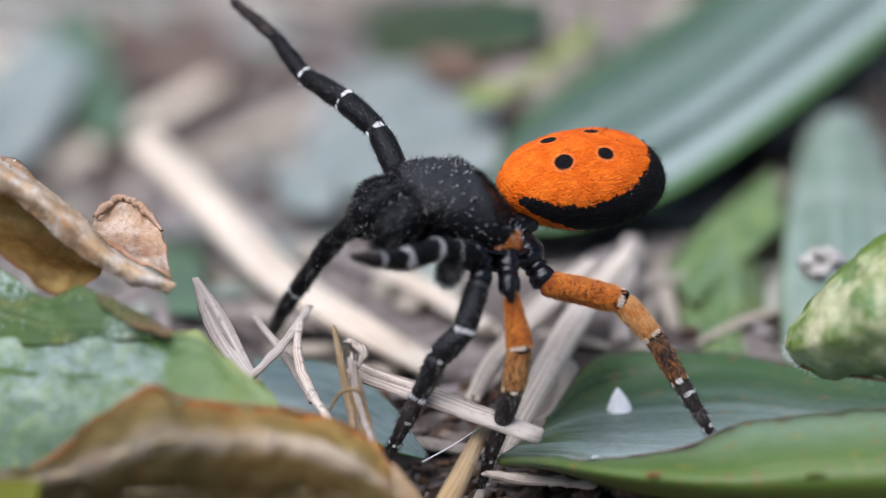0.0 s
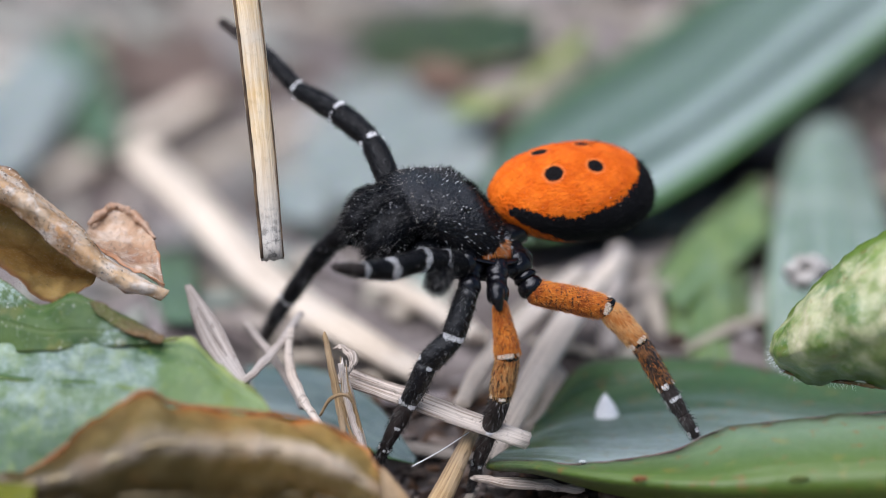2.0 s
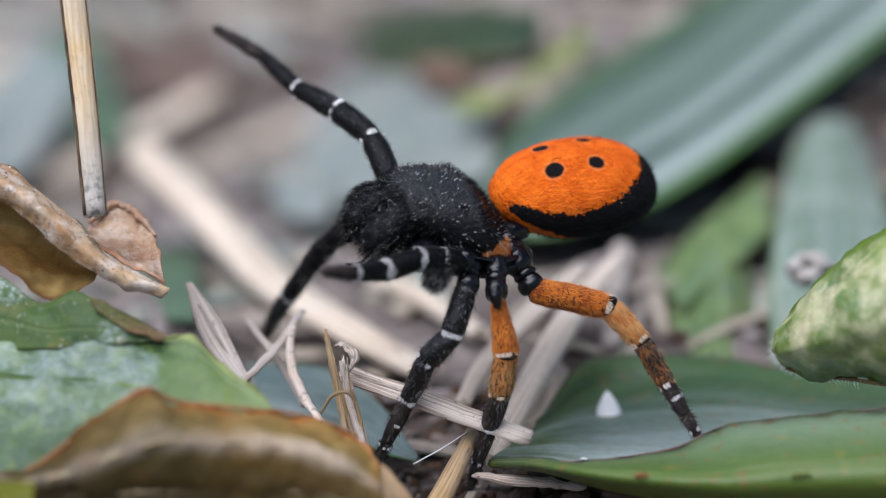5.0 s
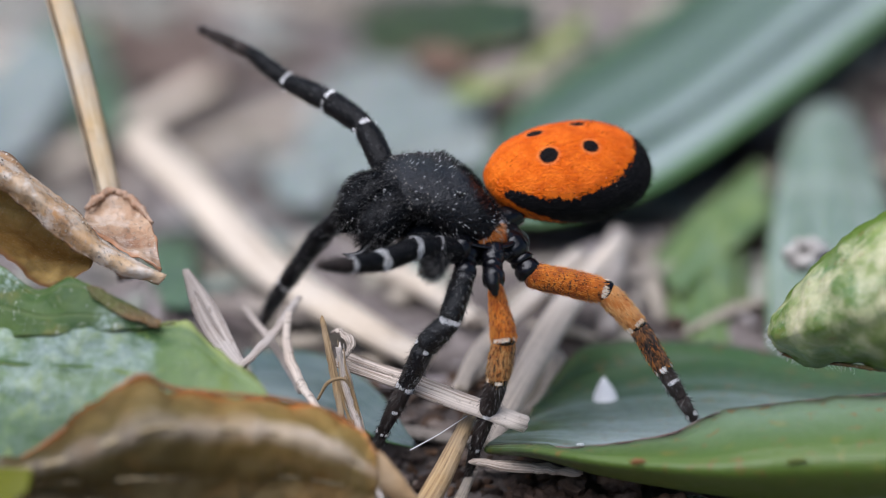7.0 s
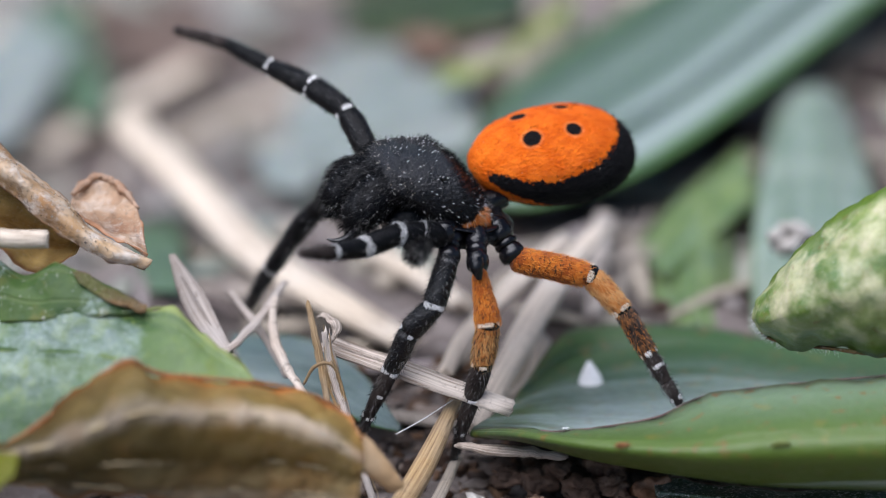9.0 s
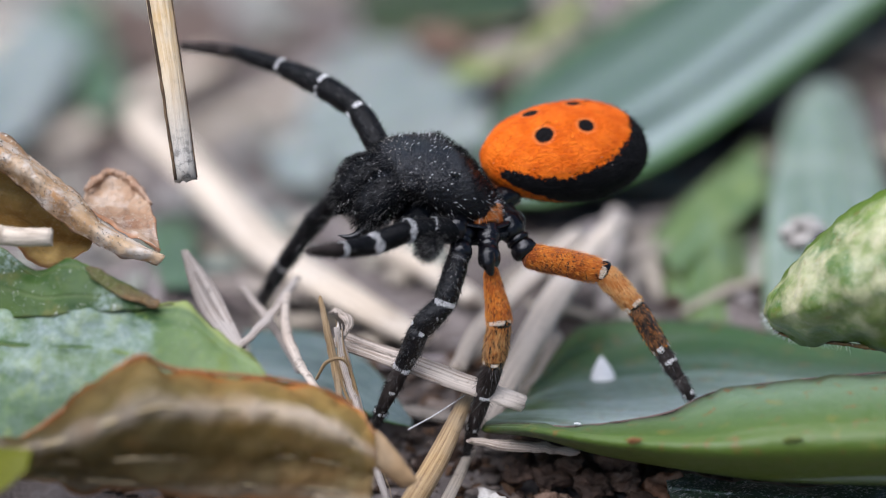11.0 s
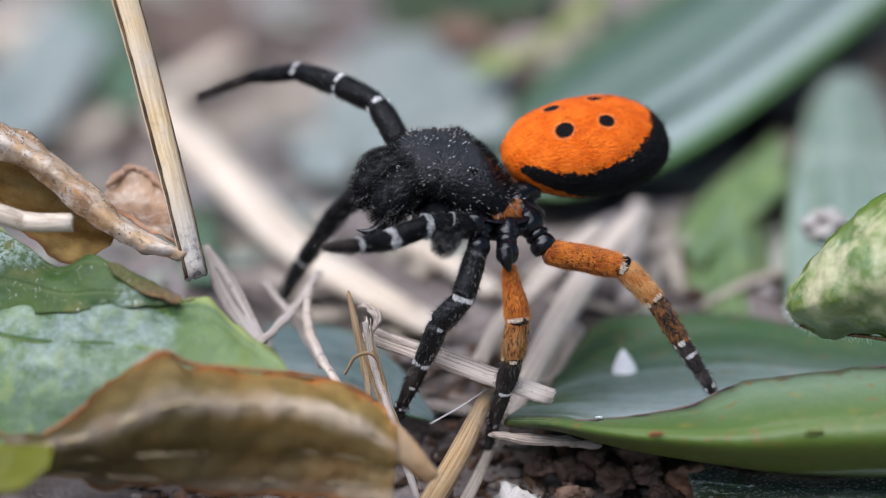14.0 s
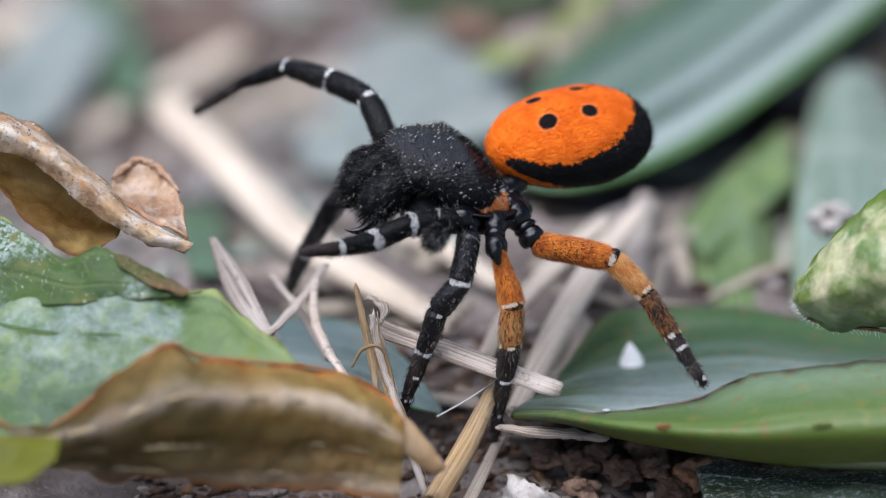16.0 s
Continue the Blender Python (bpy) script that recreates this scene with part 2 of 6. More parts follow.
def orange_pile(name, a, b, dark, share=0.6, start=0.56):
    """Felt of short orange hairs with darker ones showing between."""
    n = Nodes(name, 0.7, 0.2)
    mid = n.noise(n.obj, 0.45, 4)
    fine = n.noise(n.obj, (1 / (0.07 * MM), 1 / (0.07 * MM), 1 / (0.24 * MM)), 4, 0.65)
    col = n.mix(n.ramp(mid, (0.41, 0.0), (0.59, 1.0)), a, b)
    col = n.mix(n.ramp(fine, (start, 0.0), (start + 0.12, share)), col, dark)
    n.bump(fine, 0.08, 0.8)
    n.b.inputs["Sheen Weight"].default_value = 0.1
    return n.done(col)


# the four black dots on the abdomen: place and radius in millimetres
DOTS = ((0.97, 0.56, 0.28), (0.97, -0.64, 0.25), (-0.30, 0.54, 0.245), (-0.36, -0.74, 0.23))


def abdomen_material():
    """Orange back, a black flank that rises to the rear, four black dots, an orange strip below."""
    n = Nodes("abdomen_pile", 0.6, 0.06)
    x, y, z = n.split(n.scaled(n.obj, (1000, 1000, 1000)))
    mid = n.noise(n.obj, 0.5, 4)
    rag = n.math("MULTIPLY", n.math("SUBTRACT", n.noise(n.obj, 0.22, 5, 0.7), 0.5), 0.55)
    hair = n.noise(n.obj, (1 / (0.30 * MM), 1 / (0.10 * MM), 1 / (0.08 * MM)), 4, 0.7)
    orange = n.mix(n.ramp(mid, (0.41, 0.0), (0.59, 1.0)), (0.66, 0.115, 0.005), (0.79, 0.17, 0.012))
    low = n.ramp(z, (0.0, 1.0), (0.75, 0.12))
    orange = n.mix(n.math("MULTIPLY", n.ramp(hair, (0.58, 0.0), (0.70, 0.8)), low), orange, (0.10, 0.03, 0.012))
    black = n.mix(n.ramp(hair, (0.55, 0.0), (0.8, 1.0)), (0.006, 0.006, 0.007), (0.035, 0.033, 0.033))
    # the border between back and flank climbs towards the rear end (x = -2.6)
    front = n.math("MULTIPLY", n.math("MAXIMUM", n.math("SUBTRACT", x, 0.6), 0.0), 0.36)
    border = n.math("ADD", n.math("ADD", n.math("MULTIPLY", x, -0.29), 0.34), front)
    up = n.ramp(n.math("ADD", n.math("SUBTRACT", z, border), rag), (0.0, 0.0), (0.07, 1.0))
    col = n.mix(up, black, orange)
    strip = n.ramp(n.math("ADD", n.math("SUBTRACT", n.math("SUBTRACT", n.math("MULTIPLY", x, 0.45), 1.0), z), rag), (0.0, 0.0), (0.08, 1.0))
    col = n.mix(strip, col, orange)
    nose = n.ramp(n.math("ADD", n.math("SUBTRACT", x, 2.25), rag), (0.0, 0.0), (0.1, 1.0))
    col = n.mix(nose, col, orange)
    for cx, cy, r in DOTS:
        dx, dy = n.math("SUBTRACT", x, cx), n.math("SUBTRACT", y, cy)
        d = n.math("SQRT", n.math("ADD", n.math("MULTIPLY", dx, dx), n.math("MULTIPLY", dy, dy)))
        d = n.math("ADD", d, n.math("MULTIPLY", rag, 0.22))
        dot = n.math("MULTIPLY", n.ramp(d, (r - 0.05, 1.0), (r + 0.02, 0.0)), n.ramp(z, (0.2, 0.0), (0.3, 1.0)))
        halo = n.math("MULTIPLY", n.ramp(d, (r + 0.02, 1.0), (r + 0.10, 0.0)), n.ramp(z, (0.2, 0.0), (0.3, 1.0)))
        col = n.mix(n.math("MULTIPLY", halo, 0.15), col, (0.75, 0.42, 0.22))
        col = n.mix(dot, col, (0.007, 0.006, 0.006))
    white = n.ramp(n.noise(n.obj, 0.10, 2, 0.5), (0.73, 0.0), (0.77, 1.0))
    near = n.ramp(n.math("ABSOLUTE", n.math("SUBTRACT", z, border)), (0.05, 1.0), (0.5, 0.0))
    col = n.mix(n.math("MULTIPLY", white, near), col, (0.75, 0.62, 0.5))
    n.bump(n.math("ADD", hair, n.noise(n.obj, 0.16, 4, 0.6)), 0.14, 0.9)
    return n.done(col)


M = {}
M["soil"] = soil_material()
M["stone_brown"] = stone_material("stone_brown", (0.13, 0.075, 0.05), (0.27, 0.175, 0.125))
M["stone_grey"] = stone_material("stone_grey", (0.36, 0.33, 0.30), (0.60, 0.57, 0.53))
M["stone_dark"] = stone_material("stone_dark", (0.05, 0.03, 0.021), (0.12, 0.072, 0.05))
M["stone_red"] = stone_material("stone_red", (0.38, 0.18, 0.10), (0.52, 0.30, 0.19))
# leaf_front: front face stops darken towards the top edge to offset light there
M["leaf_front"] = leaf_material("leaf_front", spec=0.45, dark=(0.022, 0.045, 0.007), light=(0.038, 0.068, 0.012), vein=(0.06, 0.09, 0.025), rim=(0.05, 0.06, 0.03), veins=5, patch=0.35, rim_width=0.006, shaded_end=True, waxy=0.10, spotted=(0.15, 0.075, 0.02), film_to=0.44, painted_sheen=(0.24, 0.32, 0.27), brown=(0.22, 0.15, 0.02), across=((0.0, (0.10, 0.08, 0.07)), (0.03, (0.035, 0.085, 0.022)), (0.20, (0.022, 0.055, 0.018)), (0.30, (0.15, 0.19, 0.18)), (0.42, (0.33, 0.38, 0.375)), (0.53, (0.09, 0.135, 0.02)), (0.66, (0.10, 0.148, 0.012)), (0.78, (0.068, 0.115, 0.008)), (0.90, (0.050, 0.094, 0.012)), (0.97, (0.066, 0.112, 0.034))))
M["leaf_dark"] = leaf_material("leaf_dark", (0.020, 0.050, 0.016), (0.042, 0.085, 0.028), (0.08, 0.12, 0.06), veins=2, bloom=0.25, patch=0.2, grit=1.0, sandy=0.56)
M["leaf_mildew"] = leaf_material("leaf_mildew", (0.016, 0.050, 0.010), (0.045, 0.095, 0.020), (0.10, 0.15, 0.05), rim=(0.20, 0.24, 0.08), veins=2, spec=0.25, rough=0.5, bloom=0.44, patch=0.45, rim_width=0.045, waxy=0.04, grit=0.35, sandy=0.66, brown=(0.13, 0.17, 0.03), patchy=0.54, patch_size=0.7, powdered=(0.18, 0.60, 0.0, 0.52), light_end=(0.18, 0.24, 0.10))
M["leaf_flap"] = leaf_material("leaf_flap", (0.016, 0.046, 0.006), (0.042, 0.082, 0.012), (0.07, 0.10, 0.03), rim=(0.06, 0.075, 0.02), veins=2, spec=0.25, rough=0.5, bloom=0.55, patch=0.6, rim_width=0.01, waxy=0.02, grit=0.55, sandy=0.64, brown=(0.10, 0.10, 0.02), patchy=0.55)
M["leaf_pale"] = leaf_material("leaf_pale", (0.060, 0.12, 0.008), (0.16, 0.22, 0.045), (0.25, 0.27, 0.11), rim=(0.070, 0.12, 0.006), veins=1, patch=0.9, rim_width=0.13, waxy=0.25, brown=(0.50, 0.47, 0.30), grit=0.2, patchy=0.44, patch_size=1.3, spotted=(0.16, 0.10, 0.03))
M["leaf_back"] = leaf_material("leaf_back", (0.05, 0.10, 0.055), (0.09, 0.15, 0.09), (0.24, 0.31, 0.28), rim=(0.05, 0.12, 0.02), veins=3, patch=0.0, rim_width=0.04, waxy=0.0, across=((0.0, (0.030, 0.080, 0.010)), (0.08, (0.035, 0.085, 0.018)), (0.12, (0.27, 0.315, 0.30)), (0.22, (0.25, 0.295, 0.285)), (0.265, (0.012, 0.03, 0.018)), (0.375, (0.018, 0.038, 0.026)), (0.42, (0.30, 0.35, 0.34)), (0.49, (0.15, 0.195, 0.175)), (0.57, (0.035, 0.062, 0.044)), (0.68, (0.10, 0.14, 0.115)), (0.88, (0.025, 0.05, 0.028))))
M["leaf_blue"] = leaf_material("leaf_blue", (0.12, 0.155, 0.14), (0.20, 0.225, 0.21), (0.27, 0.30, 0.285), rim=(0.12, 0.15, 0.12), veins=3, patch=0.3, waxy=0.4, brown=(0.27, 0.24, 0.22), patchy=0.52, patch_size=3.0)
M["leaf_deep"] = leaf_material("leaf_deep", (0.010, 0.026, 0.007), (0.022, 0.042, 0.012), (0.04, 0.06, 0.03), spec=0.25, veins=3, patch=0.5, brown=(0.06, 0.035, 0.02), waxy=0.1)
M["leaf_teal"] = leaf_material("leaf_teal", (0.05, 0.085, 0.078), (0.10, 0.14, 0.135), (0.14, 0.18, 0.17), rim=(0.05, 0.13, 0.03), veins=3, patch=0.2, waxy=0.4)
M["leaf_sage"] = leaf_material("leaf_sage", (0.09, 0.135, 0.075), (0.15, 0.19, 0.12), (0.24, 0.27, 0.20), rim=(0.07, 0.13, 0.06), veins=3, patch=0.3, waxy=0.4, brown=(0.05, 0.09, 0.03))
M["leaf_mist"] = leaf_material("leaf_mist", (0.095, 0.145, 0.10), (0.165, 0.21, 0.165), (0.24, 0.28, 0.23), rim=(0.12, 0.20, 0.10), veins=3, patch=0.3, waxy=0.5, brown=(0.08, 0.13, 0.05))
M["leaf_green"] = leaf_material("leaf_green", (0.045, 0.095, 0.018), (0.105, 0.16, 0.04), (0.19, 0.24, 0.09), rim=(0.06, 0.10, 0.03), veins=4, patch=0.4, waxy=0.45, brown=(0.28, 0.27, 0.08))
M["leaf_shade"] = leaf_material("leaf_shade", (0.03, 0.07, 0.035), (0.05, 0.10, 0.05), (0.08, 0.13, 0.07), rim=(0.05, 0.09, 0.03), veins=4, patch=0.1, waxy=0.2)
M["leaf_scrap"] = leaf_material("leaf_scrap", (0.065, 0.072, 0.003), (0.09, 0.095, 0.005), (0.11, 0.11, 0.01), rim=(0.09, 0.08, 0.02), veins=2, patch=0.4, waxy=0.0, spec=0.15)
M["leaf_yellow"] = leaf_material("leaf_yellow", (0.12, 0.16, 0.025), (0.20, 0.23, 0.05), (0.26, 0.28, 0.10), rim=(0.11, 0.14, 0.03), veins=2, patch=0.2, waxy=0.1)
M["dry_curl"] = dry_leaf_material("dry_curl", (0.42, 0.23, 0.10), (0.60, 0.41, 0.23), (0.74, 0.61, 0.47), crumbs=0.8, thin_sheet=0.3, crust=0.8)
M["dry_bark"] = dry_leaf_material("dry_bark", (0.075, 0.04, 0.016), (0.14, 0.085, 0.03), (0.07, 0.075, 0.02), crumbs=0.3)
M["dry_umber"] = dry_leaf_material("dry_umber", (0.060, 0.038, 0.028), (0.105, 0.07, 0.055), (0.15, 0.11, 0.09), crumbs=0.2, rim=(0.06, 0.035, 0.02))
M["dry_vein"] = dry_leaf_material("dry_vein", (0.26, 0.20, 0.11), (0.36, 0.29, 0.17), (0.30, 0.23, 0.13), crumbs=0.2, rim=(0.26, 0.2, 0.1))
M["dry_roll"] = dry_leaf_material("dry_roll", (0.20, 0.10, 0.055), (0.32, 0.19, 0.115), (0.42, 0.30, 0.22), crumbs=0.4, rim=(0.2, 0.1, 0.05))
M["dry_olive"] = dry_leaf_material("dry_olive", (0.065, 0.07, 0.012), (0.12, 0.085, 0.025), (0.09, 0.05, 0.02), crumbs=0.35, rim=(0.10, 0.05, 0.02), mottle=0.8)
M["dry_lobe"] = dry_leaf_material("dry_lobe", (0.21, 0.11, 0.06), (0.34, 0.215, 0.13), (0.44, 0.32, 0.22), crumbs=0.6, rim=(0.32, 0.14, 0.06), burnt=0.455, crust=0.25)
M["dry_dark"] = dry_leaf_material("dry_dark", (0.30, 0.17, 0.045), (0.58, 0.42, 0.16), (0.40, 0.26, 0.08), crumbs=0.4, thin_sheet=0.7, mottle=0.6)
# dry_front: the end gain lifts the colour where its face gets little light
M["dry_front"] = dry_leaf_material("dry_front", (0.080, 0.058, 0.010), (0.14, 0.10, 0.024), (0.11, 0.072, 0.014), crumbs=0.2, rim=(0.26, 0.105, 0.028), band=0.6, burnt=0.45, lit_end_gain=(3.2, 3.1, 3.0), mottle=0.5, thin_sheet=0.7, across=((0.0, (0.317, 0.137, 0.046)), (0.06, (0.229, 0.152, 0.054)), (0.22, (0.194, 0.152, 0.062)), (0.34, (0.405, 0.363, 0.326)), (0.44, (0.123, 0.098, 0.043)), (0.60, (0.070, 0.054, 0.022)), (0.72, (0.211, 0.171, 0.093)), (0.80, (0.114, 0.088, 0.046)), (0.9, (0.299, 0.255, 0.202)), (1.0, (0.088, 0.069, 0.046))))
M["straw_pale"] = straw_material("straw_pale", (0.70, 0.60, 0.48), (0.40, 0.32, 0.24), (0.60, 0.53, 0.45), dirt=0.45)
M["straw_bleached"] = straw_material("straw_bleached", (0.74, 0.64, 0.53), (0.40, 0.33, 0.26), (0.60, 0.53, 0.46), dirt=0.5)
M["straw_grey"] = straw_material("straw_grey", (0.56, 0.49, 0.43), (0.30, 0.24, 0.20), (0.46, 0.42, 0.39), dirt=0.5)
M["straw_worn"] = straw_material("straw_worn", (0.74, 0.64, 0.55), (0.25, 0.18, 0.13), (0.60, 0.53, 0.46), dirt=0.75)
M["straw_brown"] = straw_material("straw_brown", (0.44, 0.305, 0.15), (0.21, 0.125, 0.055), (0.36, 0.28, 0.19), dirt=0.45)
M["straw_probe"] = straw_material("straw_probe", (0.78, 0.61, 0.38), (0.62, 0.42, 0.20), (0.60, 0.55, 0.47), dirt=0.2, tip=True)
def mixed_material(name, *colours):
    """Each loose piece takes a colour of its own."""
    n = Nodes(name, 0.75, 0.3)
    rnd = n.t.nodes.new("ShaderNodeNewGeometry").outputs["Random Per Island"]
    col = n.ramp(rnd, *[(i / len(colours), c) for i, c in enumerate(colours)])
    fine = n.noise(n.obj, 0.2, 5, 0.7)
    col = n.mix(n.ramp(fine, (0.4, 0.0), (0.7, 0.7)), col, n.mix(0.7, col, (0.02, 0.015, 0.012)))
    n.bump(fine, 0.12, 0.9)
    return n.done(col)


M["litter"] = mixed_material("litter", (0.42, 0.36, 0.31), (0.24, 0.21, 0.17), (0.50, 0.43, 0.34), (0.26, 0.31, 0.27), (0.34, 0.29, 0.28), (0.10, 0.07, 0.06))
M["crumbs"] = mixed_material("crumbs", (0.050, 0.027, 0.017), (0.16, 0.082, 0.04), (0.022, 0.014, 0.010), (0.24, 0.13, 0.07), (0.042, 0.029, 0.023), (0.10, 0.065, 0.05), (0.33, 0.27, 0.23), (0.20, 0.15, 0.12), (0.06, 0.035, 0.025), (0.28, 0.23, 0.20))
M["dry_tip"] = dry_leaf_material("dry_tip", (0.42, 0.27, 0.14), (0.52, 0.36, 0.21), (0.46, 0.29, 0.14), crumbs=0.1, rim=(0.36, 0.17, 0.06))
M["sand"] = mixed_material("sand", (0.55, 0.46, 0.36), (0.70, 0.62, 0.52), (0.30, 0.20, 0.12), (0.62, 0.50, 0.36), (0.06, 0.04, 0.03), (0.75, 0.70, 0.62))
M["leaf_rim"] = stone_material("leaf_rim", (0.05, 0.04, 0.03), (0.13, 0.085, 0.075))
M["dry_rust"] = dry_leaf_material("dry_rust", (0.22, 0.085, 0.028), (0.32, 0.15, 0.055), (0.28, 0.15, 0.07), crumbs=0.1)
M["seam"] = stone_material("seam", (0.05, 0.03, 0.016), (0.16, 0.10, 0.05))
M["grain"] = stone_material("grain_white", (0.72, 0.73, 0.74), (0.85, 0.85, 0.85))
M["carapace"] = chitin("carapace", (0.0016, 0.0019, 0.0032), spot=0.1, rough=0.15, gloss=0.40, grain=0.06, relief=0.8, warts=0.7)
M["leg_black"] = chitin("leg_black", (0.0016, 0.0016, 0.002), spot=0.2, rough=0.30, grain=0.10, gloss=0.13, relief=0.7)
M["leg_gloss"] = chitin("leg_gloss", (0.003, 0.003, 0.0036), spot=0.3, rough=0.2, grain=0.14, gloss=0.4, relief=1.0)
M["jaw"] = chitin("jaw_black", (0.0010, 0.0011, 0.0016), spot=0.2, rough=0.22, grain=0.10, gloss=0.16, relief=0.8)
M["joint"] = chitin("leg_joint", (0.002, 0.002, 0.003), rough=0.18, grain=0.16, gloss=0.4, relief=0.35)
M["hair"] = chitin("hair_black", (0.0009, 0.0009, 0.0012), rough=0.4, gloss=0.03)
# light grey hairs among the black ones, coloured to stand for glints
M["hair_glint"] = chitin("hair_glint", (0.13, 0.125, 0.12), rough=0.2, gloss=1.0)
M["hair_silver"] = chitin("hair_silver", (0.22, 0.23, 0.25), rough=0.35, gloss=0.5)
M["leg_tip"] = chitin("leg_tip", (0.022, 0.017, 0.015), spot=0.4, rough=0.6, grain=0.08, gloss=0.12)
M["orange"] = orange_pile("leg_orange", (0.25, 0.052, 0.003), (0.42, 0.11, 0.007), (0.02, 0.009, 0.006), 0.9, 0.515)
M["patch_orange"] = orange_pile("patch_orange", (0.55, 0.13, 0.015), (0.66, 0.22, 0.04), (0.20, 0.05, 0.01), 0.3, 0.6)
M["amber_hair"] = orange_pile("amber_hair", (0.50, 0.15, 0.012), (0.60, 0.22, 0.03), (0.20, 0.06, 0.01), 0.3, 0.6)
M["tan_hair"] = orange_pile("tan_hair", (0.52, 0.26, 0.08), (0.62, 0.36, 0.14), (0.25, 0.10, 0.03), 0.3, 0.6)
M["tan"] = orange_pile("leg_tan", (0.40, 0.13, 0.025), (0.52, 0.23, 0.07), (0.03, 0.014, 0.008))
M["tan_streaked"] = orange_pile("leg_tan_streaked", (0.40, 0.13, 0.025), (0.50, 0.22, 0.07), (0.012, 0.008, 0.006), 0.95, 0.48)
M["leg_brown"] = orange_pile("leg_brown", (0.06, 0.035, 0.02), (0.20, 0.085, 0.03), (0.012, 0.01, 0.01), 0.95, 0.44)
M["band_cream"] = stone_material("band_cream", (0.62, 0.52, 0.40), (0.80, 0.72, 0.60))
M["band"] = stone_material("band_white", (0.66, 0.65, 0.64), (0.82, 0.81, 0.80))
M["abdomen"] = abdomen_material()
M["back_hair"] = orange_pile("back_hair", (0.60, 0.098, 0.004), (0.76, 0.155, 0.01), (0.30, 0.05, 0.004), 0.3, 0.6)
eye_m = Nodes("eye_gloss", 0.08, 0.6)
M["eye"] = eye_m.done((0.004, 0.004, 0.004))
silk_m = Nodes("silk", 0.3, 0.6)
M["silk"] = silk_m.done((0.75, 0.75, 0.75))


# ---- mesh helpers; shapes are in millimetres ----
def spline(points, k):
    """k points on a smooth curve through the given ones."""
    p = [Vector(q) for q in points]
    if len(p) == 2:
        return [p[0].lerp(p[1], i / (k - 1)) for i in range(k)]
    p = [2 * p[0] - p[1], *p, 2 * p[-1] - p[-2]]
    out, n = [], len(p) - 3
    for i in range(k):
        f = i / (k - 1) * n
        j = min(int(f), n - 1)
        f -= j
        a, b, c, d = p[j:j + 4]
        out.append(0.5 * ((2 * b) + (c - a) * f + (2 * a - 5 * b + 4 * c - d) * f * f + (3 * b - a - 3 * c + d) * f ** 3))
    return out


def rough_vec(p, size, amount):
    return noise.noise_vector(p / size) * amount


def tube(points, radii, sides=12, rings=None, flat=1.0, up=(0, 0, 1), rag=0.0, hollow=False, bm=None, wobble=0.0):
    """A tapering round or flattened stalk along a curve; rag: how torn its ends are."""
    bm = bm or bmesh.new()
    uv = bm.loops.layers.uv.verify()
    rings = rings or max(6, 5 * len(points))
    line = spline(points, rings)
    rr = [v.x for v in spline([(r, 0, 0) for r in radii], rings)]
    total = sum((b - a).length for a, b in zip(line, line[1:]))
    loops = []
    for i, p in enumerate(line):
        t = (line[min(i + 1, rings - 1)] - line[max(i - 1, 0)]).normalized()
        s = t.cross(Vector(up))
        s = (s if s.length > 1e-4 else t.cross(Vector((1, 0, 0)))).normalized()
        w = s.cross(t).normalized()
        ring = []
        for j in range(sides):
            a = 2 * math.pi * j / sides
            q = p + s * (math.cos(a) * rr[i]) + w * (math.sin(a) * rr[i] * flat)
            if wobble:
                q += rough_vec(q, rr[i] * 2.2 + 0.05, wobble * rr[i])
            if rag and i in (0, rings - 1):
                q += t * (noise.noise(q * 7) * rag * (1 if i else -1))
            ring.append(bm.verts.new(q))
        loops.append(ring)
    for i in range(rings - 1):
        for j in range(sides):
            k = (j + 1) % sides
            f = bm.faces.new((loops[i][j], loops[i][k], loops[i + 1][k], loops[i + 1][j]))
            f.smooth = True
            for l, (a, b) in zip(f.loops, ((j, i), (j + 1, i), (j + 1, i + 1), (j, i + 1))):
                l[uv].uv = (a / sides, b / (rings - 1) * total / 6)
    for ring, inward in ((loops[0], 1), (loops[-1], -1)):
        if hollow:
            mid = sum((v.co for v in ring), Vector()) / sides
            t = (line[1] - line[0]).normalized() if inward == 1 else (line[-1] - line[-2]).normalized()
            inner = [bm.verts.new(mid + (v.co - mid) * 0.62 + t * inward * 0.02) for v in ring]
            deep = bm.verts.new(mid + t * inward * rr[0] * 1.6)
            for j in range(sides):
                k = (j + 1) % sides
                for f in (bm.faces.new((ring[k], ring[j], inner[j], inner[k])), bm.faces.new((inner[k], inner[j], deep))):
                    for l in f.loops:
                        l[uv].uv = (j / sides, 0)
        else:
            mid = bm.verts.new(sum((v.co for v in ring), Vector()) / sides)
            for j in range(sides):
                f = bm.faces.new((ring[(j + 1) % sides], ring[j], mid))
                for l in f.loops:
                    l[uv].uv = (j / sides, 0)
    bmesh.ops.recalc_face_normals(bm, faces=bm.faces)
    return bm


